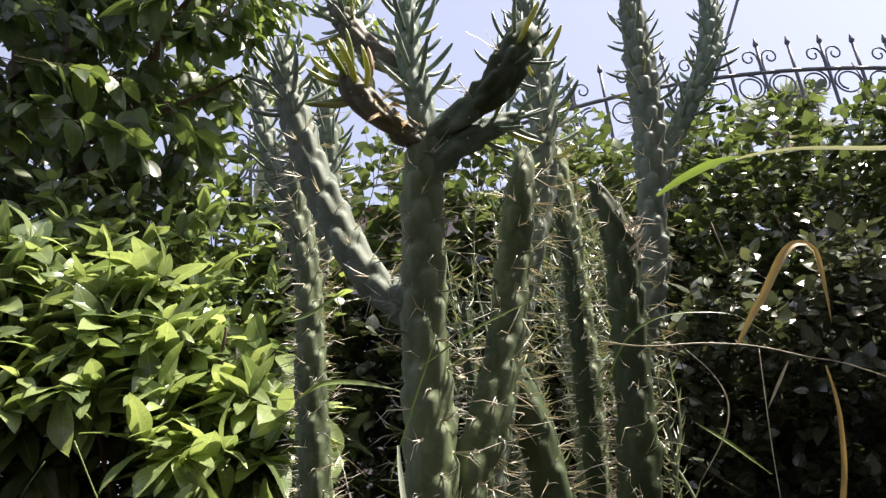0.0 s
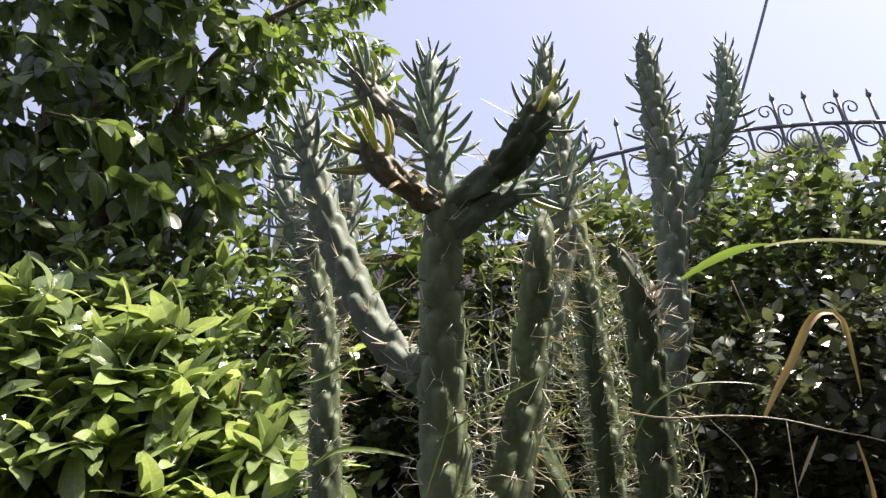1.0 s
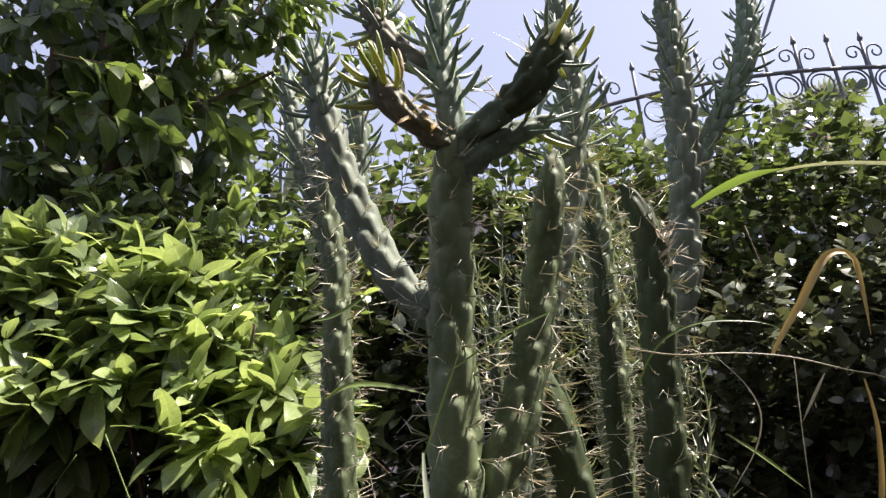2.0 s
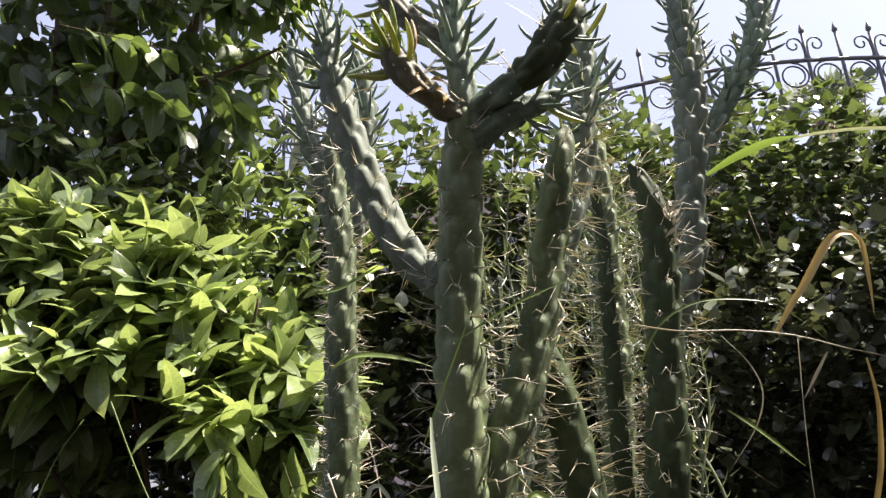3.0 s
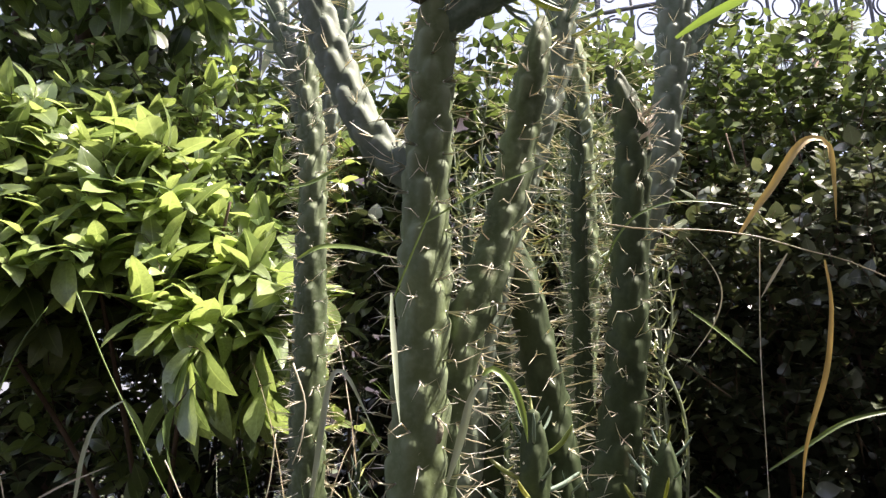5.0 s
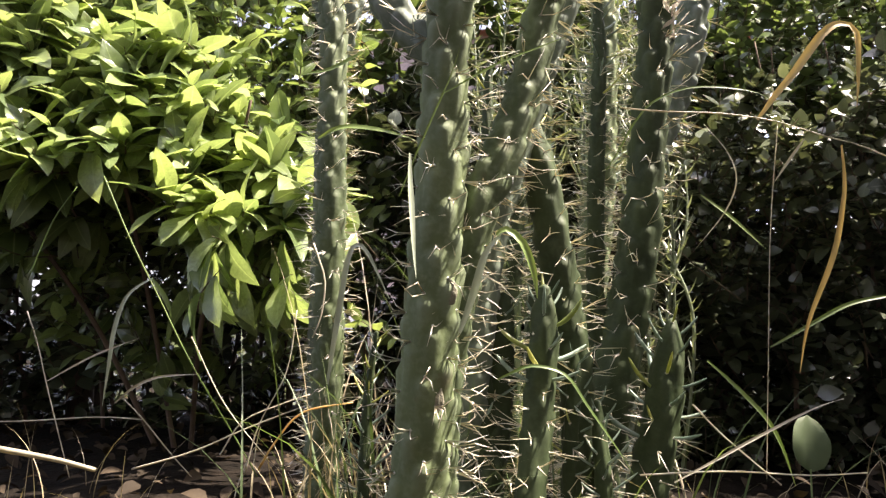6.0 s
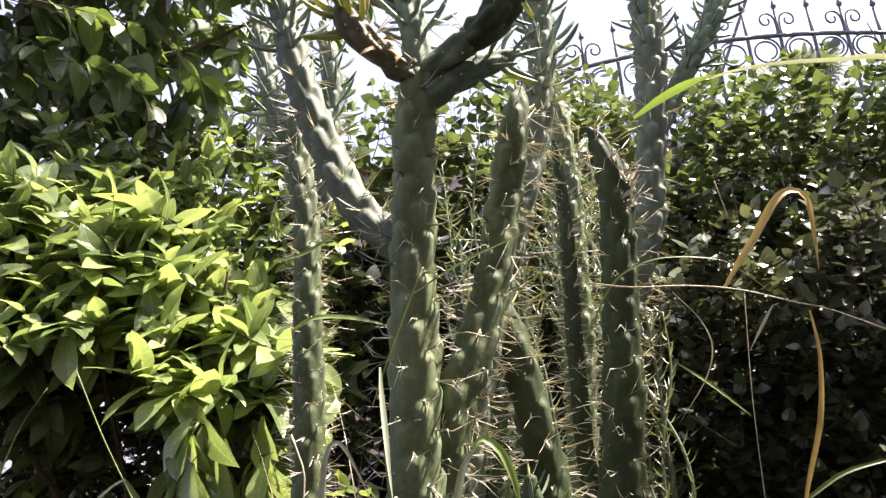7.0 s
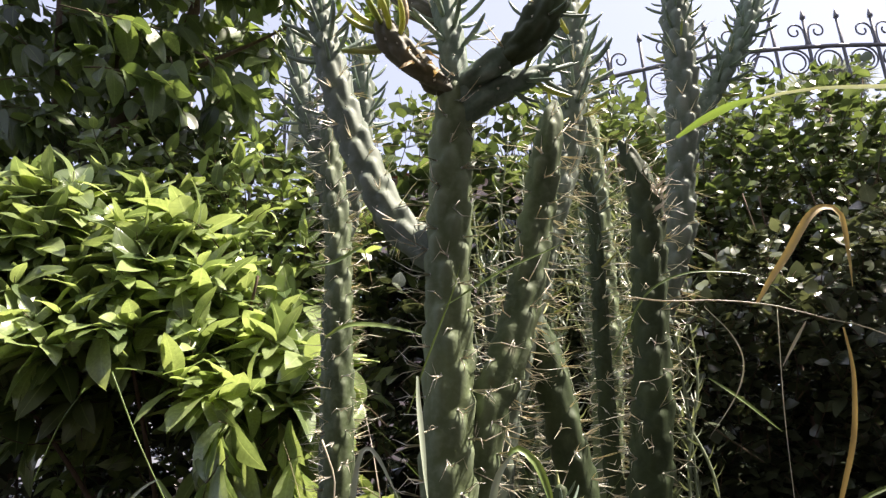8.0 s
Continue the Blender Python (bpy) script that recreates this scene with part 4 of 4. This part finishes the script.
# ---- grasses and small plants ----
def blade(name, points, width, mat, label, category, owner):
    """A folded grass blade, or a thin round stalk, through a few points."""
    if category == "grass stalk":
        c = spline([(*p, width / 2 * (1 - 0.4 * i / len(points))) for i, p in enumerate(points)], 0.015)
        me = mesh(name, *tubes([c], 6), mat)
    else:
        c = spline(points, 0.008)
        t, _, _ = frames_along(c)
        side = np.cross(t, [-0.5, -0.5, -0.7] if label.startswith("broad") else [0.7, -0.75, 0.5] if label.startswith(("pale", "whitish", "bright")) else [0.1, -0.9, 0.45])
        side /= np.linalg.norm(side, axis=1)[:, None] + 1e-9
        f = np.linspace(0, 1, len(c))
        w = width / 2 * np.clip(np.sin(np.pi * np.clip(0.12 + 0.86 * f, 0, 1)), 0.08, 1)
        lift = np.cross(side, t)
        rows = np.stack([c - side * w[:, None] + lift * w[:, None] * 0.35, c - side * w[:, None] * 0.5 + lift * w[:, None] * 0.1, c,
                         c + side * w[:, None] * 0.5 + lift * w[:, None] * 0.1, c + side * w[:, None] + lift * w[:, None] * 0.35], 1)
        me = mesh(name, rows.reshape(-1, 3), grid_faces(len(c), 5, 0, False), mat)
    return child(name, me, owner, label)


clumps = [tagged(new("grass_clump", None), text, "grass") for text in (
    "tall half-withered grass with orange blades before the hedge", "green and pale grass blades among the cactus stems",
    "dry straw-coloured grass stalks in front of the shrub")]
for row in (
    ("grass_blade", [(0.391, 0.950, 0.623), (0.417, 0.950, 0.658), (0.442, 0.950, 0.688), (0.484, 0.950, 0.744), (0.510, 0.950, 0.759), (0.530, 0.950, 0.746), (0.529, 0.950, 0.684), (0.525, 0.950, 0.640)], 0.0118, RUST_BLADE, "withered orange grass blade bent over in an arch", "grass blade"),
    ("grass_blade", [(0.485, 0.920, 0.579), (0.486, 0.920, 0.537), (0.482, 0.920, 0.500), (0.466, 0.920, 0.433), (0.430, 0.920, 0.346), (0.416, 0.920, 0.282)], 0.0074, RUST_BLADE, "withered orange grass blade hanging from a stalk", "grass blade"),
    ("grass_stalk", [(0.212, 0.980, 0.651), (0.260, 0.930, 0.629), (0.333, 0.930, 0.626), (0.405, 0.930, 0.615), (0.473, 0.930, 0.593), (0.520, 0.930, 0.579), (0.603, 0.930, 0.539)], 0.0024, STRAW, "pale dry grass stalk bowed sideways", "grass stalk"),
    ("grass_stalk", [(0.409, 0.930, 0.612), (0.393, 0.930, 0.472), (0.383, 0.930, 0.318), (0.373, 0.930, 0.150)], 0.0013, STRAW, "thin upright dry grass stalk", "grass stalk"),
    ("grass_blade", [(0.443, 0.930, 0.591), (0.422, 0.930, 0.562), (0.401, 0.930, 0.532)], 0.0041, STRAW, "small dry leaf on a thin stalk", "grass blade"),
    ("grass_blade", [(0.335, 1.000, 0.633), (0.367, 1.000, 0.591), (0.378, 1.000, 0.551), (0.361, 1.000, 0.505), (0.314, 1.000, 0.447)], 0.0022, STRAW, "curled pinkish dry grass blade", "grass blade"),
    ("grass_blade", [(0.326, 1.000, 0.529), (0.367, 1.000, 0.497), (0.415, 1.000, 0.451)], 0.0060, GREEN_BLADE, "dull green drooping grass blade", "grass blade"),
    ("grass_blade", [(0.190, 0.980, 0.560), (0.209, 0.980, 0.590), (0.234, 0.980, 0.633), (0.266, 0.980, 0.664), (0.320, 0.980, 0.681), (0.398, 0.980, 0.674), (0.433, 0.980, 0.652), (0.472, 0.980, 0.614)], 0.0036, GREEN_BLADE, "long green grass blade arching past a cactus", "grass blade"),
    ("grass_blade", [(0.393, 0.950, 0.314), (0.443, 0.950, 0.342), (0.490, 0.950, 0.368), (0.528, 0.950, 0.379), (0.579, 0.950, 0.386), (0.632, 0.950, 0.385)], 0.0056, GREEN_BLADE, "yellow-green arching grass blade", "grass blade"),
    ("grass_blade", [(0.235, 0.850, 0.160), (0.289, 0.850, 0.189), (0.329, 0.850, 0.211), (0.396, 0.850, 0.245), (0.433, 0.850, 0.258)], 0.0036, STRAW, "straw-coloured stiff grass blade", "grass blade"),
    ("grass_blade", [(0.311, 0.950, 0.296), (0.342, 0.950, 0.267), (0.383, 0.950, 0.223), (0.402, 0.950, 0.187), (0.417, 0.950, 0.138)], 0.0066, GREEN_BLADE, "green grass blade bent at its middle", "grass blade"),
    ("grass_stalk", [(0.275, 0.900, 0.244), (0.307, 0.900, 0.210), (0.346, 0.900, 0.176), (0.378, 0.900, 0.149)], 0.0023, STRAW, "dry fallen grass stalk", "grass stalk"),
    ("grass_stalk", [(0.208, 0.900, 0.158), (0.311, 0.900, 0.164), (0.413, 0.900, 0.161), (0.481, 0.900, 0.165)], 0.0024, STRAW, "dry fallen grass stalk", "grass stalk"),
    ("grass_blade", [(-0.012, 0.733, 0.330), (-0.000, 0.733, 0.364), (0.006, 0.732, 0.384), (0.015, 0.732, 0.413), (0.036, 0.732, 0.440)], 0.0085, PALE_BLADE, "faded lower half of a folded grass blade", "grass blade"),
    ("grass_blade", [(0.026, 0.730, 0.432), (0.036, 0.730, 0.438), (0.053, 0.730, 0.424), (0.064, 0.730, 0.395), (0.068, 0.730, 0.366)], 0.0090, GREEN_BLADE, "fresh green tip of a folded grass blade", "grass blade"),
    ("grass_blade", [(0.028, 0.760, 0.281), (0.040, 0.760, 0.287), (0.064, 0.760, 0.296), (0.099, 0.760, 0.287), (0.122, 0.760, 0.255), (0.150, 0.760, 0.215), (0.169, 0.760, 0.186)], 0.0048, GREEN_BLADE, "pale green drooping grass blade", "grass blade"),
    ("grass_blade", [(-0.064, 0.711, 0.515), (-0.064, 0.711, 0.490), (-0.062, 0.711, 0.457), (-0.059, 0.711, 0.414), (-0.056, 0.711, 0.385)], 0.0076, PALE_BLADE, "pale flat grass blade standing beside the trunk", "grass blade"),
    ("grass_blade", [(-0.232, 1.020, 0.619), (-0.198, 1.020, 0.636), (-0.147, 1.020, 0.633), (-0.096, 1.020, 0.620), (-0.079, 1.020, 0.612)], 0.0100, GREEN_BLADE, "bright green grass blade lying sideways", "grass blade"),
    ("grass_blade", [(-0.200, 0.980, 0.258), (-0.189, 0.980, 0.338), (-0.175, 0.980, 0.432), (-0.163, 0.980, 0.452), (-0.147, 0.980, 0.440), (-0.115, 0.980, 0.376)], 0.0085, PALE_BLADE, "faded green folded grass blade", "grass blade"),
    ("grass_stalk", [(-0.258, 1.120, 0.473), (-0.246, 1.120, 0.441), (-0.237, 1.120, 0.409), (-0.242, 1.120, 0.355), (-0.255, 1.120, 0.320)], 0.0032, STRAW, "curled whitish dry stem", "grass stalk"),
    ("grass_blade", [(-0.081, 0.770, 0.481), (-0.065, 0.770, 0.523), (-0.045, 0.770, 0.571), (-0.024, 0.770, 0.621), (-0.014, 0.770, 0.654)], 0.0024, GREEN_BLADE, "thin green grass blade leaning on the trunk", "grass blade"),
    ("grass_blade", [(-0.038, 0.800, 0.609), (-0.025, 0.800, 0.615), (0.030, 0.800, 0.646), (0.092, 0.800, 0.671), (0.120, 0.800, 0.683)], 0.0035, GREEN_BLADE, "thin green slanting grass blade", "grass blade"),
    ("grass_blade", [(-0.401, 1.600, 1.339), (-0.417, 1.600, 1.329), (-0.440, 1.600, 1.306), (-0.457, 1.600, 1.267), (-0.471, 1.600, 1.209)], 0.0262, PALE_BLADE, "pale folded grass blade behind a cactus", "grass blade"),
    ("grass_blade", [(-0.284, 1.150, 0.772), (-0.245, 1.150, 0.779), (-0.205, 1.150, 0.800), (-0.177, 1.150, 0.817)], 0.0085, GREEN_BLADE, "green grass blade crossing a cactus stem", "grass blade"),
    ("grass_blade", [(0.206, 0.430, 0.6600), (0.214, 0.416, 0.6560), (0.228, 0.391, 0.645), (0.244, 0.355, 0.624), (0.262, 0.325, 0.603), (0.29, 0.30, 0.55), (0.33, 0.28, 0.0)], 0.0046, PALE_BLADE, "broad green reed blade reaching across", "grass blade"),
    ("grass_blade", [(0.166, 0.486, 0.662), (0.180, 0.470, 0.6665), (0.193, 0.453, 0.6675), (0.200, 0.440, 0.665), (0.208, 0.426, 0.660)], 0.0066, GREEN_BLADE, "broad fresh green tip of a reed blade", "grass blade"),
    ("grass_stalk", [(-0.838, 1.220, 0.168), (-0.779, 1.220, 0.170), (-0.652, 1.220, 0.178), (-0.573, 1.220, 0.175)], 0.0027, STRAW, "dry fallen grass stalk", "grass stalk"),
    ("grass_blade", [(-0.750, 1.220, 0.238), (-0.669, 1.220, 0.283), (-0.586, 1.220, 0.316)], 0.0041, STRAW, "thin dry grass blade", "grass blade"),
    ("grass_stalk", [(-0.794, 1.220, 0.362), (-0.770, 1.220, 0.303), (-0.750, 1.220, 0.238), (-0.718, 1.220, 0.141), (-0.696, 1.220, 0.076)], 0.0027, STRAW, "thin upright dry grass stalk", "grass stalk"),
    ("grass_blade", [(-0.624, 1.220, 0.202), (-0.591, 1.220, 0.230), (-0.548, 1.220, 0.248), (-0.479, 1.220, 0.254)], 0.0054, STRAW, "pale dry curved grass blade", "grass blade"),
    ("grass_stalk", [(-0.610, 1.220, 0.211), (-0.574, 1.220, 0.178), (-0.522, 1.220, 0.121), (-0.481, 1.220, 0.080)], 0.0027, STRAW, "dry fallen grass stalk", "grass stalk"),
    ("grass_stalk", [(-0.528, 1.100, 0.115), (-0.433, 1.100, 0.143), (-0.348, 1.100, 0.180), (-0.253, 1.100, 0.217)], 0.0032, STRAW, "dry fallen grass stalk", "grass stalk"),
    ("grass_stalk", [(-0.643, 0.950, 0.169), (-0.597, 0.950, 0.162), (-0.551, 0.950, 0.154), (-0.505, 0.950, 0.143)], 0.0086, STRAW, "thick straw-coloured reed stem lying low", "grass stalk"),
    ("grass_stalk", [(-0.715, 1.300, 0.626), (-0.653, 1.300, 0.499), (-0.593, 1.300, 0.392), (-0.523, 1.300, 0.267), (-0.435, 1.300, 0.135), (-0.391, 1.300, 0.066)], 0.0034, GREEN_BLADE, "long thin green grass stalk", "grass stalk"),
    ("grass_stalk", [(-0.526, 1.300, 0.318), (-0.458, 1.300, 0.196), (-0.372, 1.300, 0.096)], 0.0023, STRAW, "thin dry grass stalk", "grass stalk"),
    ("grass_blade", [(-0.583, 1.250, 0.423), (-0.606, 1.250, 0.411), (-0.631, 1.250, 0.386), (-0.648, 1.250, 0.331), (-0.654, 1.250, 0.271), (-0.662, 1.250, 0.193)], 0.0085, PALE_BLADE, "faded whitish folded grass blade", "grass blade"),
    ("grass_blade", [(-0.585, 1.250, 0.425), (-0.570, 1.250, 0.405), (-0.553, 1.250, 0.380), (-0.543, 1.250, 0.348)], 0.0090, GREEN_BLADE, "green folded grass blade tip", "grass blade"),
    ("grass_stalk", [(-0.366, 1.150, 0.099), (-0.346, 1.150, 0.177), (-0.303, 1.150, 0.265), (-0.289, 1.150, 0.365)], 0.0025, STRAW, "pale upright grass stalk", "grass stalk"),
    ("grass_stalk", [(-0.408, 1.150, 0.129), (-0.374, 1.150, 0.182), (-0.320, 1.150, 0.208), (-0.263, 1.150, 0.228)], 0.0025, STRAW, "thin dry bent grass stalk", "grass stalk"),
    ("grass_stalk", [(-0.344, 1.150, 0.107), (-0.318, 1.150, 0.151), (-0.274, 1.150, 0.199), (-0.192, 1.150, 0.216)], 0.0037, RUST_BLADE, "thin dry bent grass stalk", "grass stalk"),
    ("grass_stalk", [(-0.785, 1.200, 0.416), (-0.748, 1.200, 0.519), (-0.707, 1.200, 0.584)], 0.0025, GREEN_BLADE, "thin green grass stalk", "grass stalk"),
):
    foot = row[1][0]
    blade(*row, clumps[0 if foot[0] > 0.25 else 1 if foot[0] > -0.3 else 2])


def tuft(label, seed, count, centre, spread, height, mat, width=0.004):
    r = np.random.RandomState(seed)
    vs, fs, n = [], [], 0
    for _ in range(count):
        x, y = centre[0] + r.normal(0, spread[0]), centre[1] + r.normal(0, spread[1])
        h, a, bend = height * r.uniform(0.5, 1.2), r.uniform(0, 2 * np.pi), r.uniform(0.1, 0.8)
        dx, dy = math.cos(a), math.sin(a)
        ts = np.linspace(0, 1, 8)
        c = np.stack([x + dx * bend * h * ts ** 2, y + dy * bend * h * ts ** 2, -0.02 + h * (ts - 0.35 * bend * ts ** 3)], 1)
        w = (width * r.uniform(0.5, 1.3) * (1 - ts ** 2) * 0.5)[:, None]
        s = np.array([-dy, dx, 0.2])
        rows = np.stack([c - s * w, c + np.array([0, 0, -1]) * w * 0.3, c + s * w], 1)
        vs.append(rows.reshape(-1, 3))
        fs += grid_faces(8, 3, n, False)
        n += 24
    return tagged(new("grass", mesh("grass", np.vstack(vs), fs, mat)), label, "grass", kind="stuff")


GRASS = leaf_material("grass_blades", (0.06, 0.105, 0.034), (0.13, 0.19, 0.065), 0.45, 0.3)
HAY = leaf_material("hay_blades", (0.26, 0.21, 0.12), (0.50, 0.43, 0.28), 0.5, 0.25)
tuft("fine green grass growing between the cactus stems", 31, 36, (-0.17, 1.08), (0.05, 0.10), 0.36, GRASS, 0.005)
tuft("fine green grass growing between the cactus stems", 32, 60, (0.12, 1.12), (0.14, 0.10), 0.34, GRASS)
tuft("dry straw-coloured grass at the foot of the cacti", 33, 160, (-0.02, 1.06), (0.16, 0.10), 0.22, HAY, 0.003)
tuft("heap of dry straw at the foot of a cactus", 38, 45, (-0.20, 1.12), (0.05, 0.05), 0.26, HAY, 0.004)
tuft("tall dry straw standing between the cactus stems", 36, 14, (-0.19, 1.36), (0.05, 0.05), 0.62, HAY, 0.004)
tuft("tall thin yellow-green grass between the cactus stems", 37, 40, (0.06, 1.28), (0.07, 0.05), 0.6, GRASS, 0.004)
tuft("dry straw-coloured grass under the shrub", 34, 24, (-0.75, 1.25), (0.22, 0.12), 0.22, HAY, 0.003)
tuft("dry straw-coloured grass beside the hedge", 35, 25, (0.55, 1.2), (0.18, 0.12), 0.22, HAY, 0.003)


def thicket(label, seed, count, xs, ys, zs, mat):
    """Thin wiry stems set with narrow upright leaves."""
    r = np.random.RandomState(seed)
    vs, fs, n = [], [], 0
    for _ in range(count):
        x, y, hi = r.uniform(*xs), r.uniform(*ys), r.uniform(*zs)
        c = spline([(x, y, -0.02, 0.0035), (x + r.normal(0, 0.02), y + r.normal(0, 0.02), hi * 0.5, 0.0035), (x + r.normal(0, 0.03), y + r.normal(0, 0.02), hi * 0.8, 0.003), (x + r.normal(0, 0.04), y + r.normal(0, 0.02), hi, 0.0015)], 0.016)
        v, f = tubes([c], 5)
        vs.append(np.asarray(v))
        fs += [tuple(k + n for k in q) for q in f]
        n += len(v)
        for p in c[4:, :3]:
            a, ln, w = r.uniform(0, 2 * np.pi), r.uniform(0.025, 0.060), r.uniform(0.0016, 0.0032)
            d = np.array([0.75 * math.cos(a), 0.75 * math.sin(a), r.uniform(0.25, 1.1)])
            d *= ln / np.linalg.norm(d)
            e = np.array([-math.sin(a), math.cos(a), 0.0]) * w
            g = np.array([0, 0, -w * 1.2])
            mid, tip = p + d * 0.5 + [0, 0, -0.004], p + d
            vs.append(np.stack([p - e, p + g, p + e, mid - e, mid + g, mid + e, tip]))
            fs += [(n, n + 1, n + 4, n + 3), (n + 1, n + 2, n + 5, n + 4), (n + 3, n + 4, n + 6), (n + 4, n + 5, n + 6)]
            n += 7
    return tagged(new("undergrowth", mesh("undergrowth", np.vstack(vs), fs, mat)), label, "undergrowth", kind="stuff")


THICKET = leaf_material("thicket_leaf", (0.085, 0.115, 0.070), (0.23, 0.27, 0.17), 0.45, 0.25)
thicket("thicket of thin wiry stems with narrow grey-green leaves", 61, 75, (0.01, 0.46), (1.50, 1.85), (0.5, 1.28), THICKET)


SEEDLING = leaf_material("seedling_leaf", (0.075, 0.11, 0.05), (0.11, 0.15, 0.07), 0.55, 0.15, island=False, shine=0.35)


def small_plant():
    ob = new("seedling", None)
    tagged(ob, "single round pale green leaf on a thin stalk", "seedling")
    v, f = leaf_shape(0.072, 0.05, 77, 3, 10, 0.14, 0.1, 0.85, 0.02, blunt=0.5)
    lf = child("leaf", mesh("leaf", v, f, SEEDLING), ob)
    lf.matrix_basis = pose(0.414, 0.90, 0.165, 80, 12, 8)
    child("stalk", mesh("stalk", *tubes([[(0.425, 0.91, -0.03, 0.0016), (0.415, 0.905, 0.04, 0.0014), (0.414, 0.90, 0.168, 0.0012)]], 6), GREEN_BLADE), ob)


small_plant()


# ---- beyond the fence ----
def fan_palm(x, y, z):
    ob = tagged(new("palm", None), "distant fan palm behind the fence, coloured pale for haze", "palm")
    child("trunk", mesh("trunk", *tubes([[(x, y, -0.1, 0.17), (x + 0.05, y, z * 0.5, 0.14), (x, y, z, 0.15)]], 10), BARK), ob)
    r = np.random.RandomState(51)
    for q in range(16):
        a, up = q * 2.4, r.uniform(-0.3, 1.1)
        d = Vector((math.cos(a), math.sin(a), up)).normalized()
        hub = Vector((x, y, z)) + d * 0.42
        vs, fs = [], []
        e = d.cross(Vector((0, 0, 1))).normalized()
        for h in range(22):
            g = (h / 21 - 0.5) * 3.6
            w = (d * math.cos(g) + e * math.sin(g))
            tip = hub + w * 0.48 * r.uniform(0.85, 1.1) + Vector((0, 0, -0.08 * abs(g)))
            n = w.cross(d.cross(e)) * 0.018
            k = len(vs)
            vs += [hub - n, hub + n, hub + w * 0.35 + n, tip, hub + w * 0.35 - n]
            fs += [(k, k + 1, k + 2, k + 4), (k + 4, k + 2, k + 3)]
        fr = child("frond", mesh("frond", vs, fs, PALM, False), ob)
        child("stalk", mesh("stalk", *tubes([[(x, y, z, 0.015), (*hub, 0.008)]], 5), TWIG), fr)


# Distance haze is put into the fronds' pale blue-grey.
PALM = leaf_material("hazed_palm_leaf", (0.21, 0.25, 0.25), (0.32, 0.365, 0.37), 0.5, 0.2)
fan_palm(5.05, 9.0, 5.0)


def house(x0, x1, y0, y1, h):
    ob = tagged(new("house", None), "distant pink plastered house with a tiled roof", "house")
    child("wall", mesh("wall", *box(x0, x1, y0, y1, -0.1, h), PLASTER, False), ob)
    rv = [(x0 - 0.3, y0 - 0.3, h), (x1 + 0.3, y0 - 0.3, h), (x1 + 0.3, y1 + 0.3, h), (x0 - 0.3, y1 + 0.3, h), ((x0 + x1) / 2 - 1, (y0 + y1) / 2, h + 0.55), ((x0 + x1) / 2 + 1, (y0 + y1) / 2, h + 0.55)]
    child("roof", mesh("roof", rv, [(0, 1, 5, 4), (1, 2, 5), (2, 3, 4, 5), (3, 0, 4), (3, 2, 1, 0)], TILE, False), ob)
    for k in range(4):
        wx = x0 + (k + 0.5) * (x1 - x0) / 4
        w = child("window", mesh("window", *box(wx - 0.45, wx + 0.45, y0 - 0.03, y0 + 0.02, h - 1.9, h - 0.7), PANE, False), ob)
        child("frame", mesh("frame", *tubes([[(wx - 0.48, y0 - 0.04, h - 1.93, 0.03), (wx + 0.48, y0 - 0.04, h - 1.93, 0.03)]], 4), PLASTER), w)


house(-2.2, 5.2, 13.0, 19.0, 6.1)
tagged(new("cable", mesh("cable", *tubes([spline([(0.98, 6.55, -0.05, 0.016), (2.55, 6.2, 3.4, 0.016), (3.16, 6.05, 4.72, 0.016), (3.71, 5.95, 5.9, 0.016), (5.4, 5.6, 9.6, 0.016)], 0.3)], 6), IRON)),
              "thin dark stay cable slanting up into the sky", "cable")
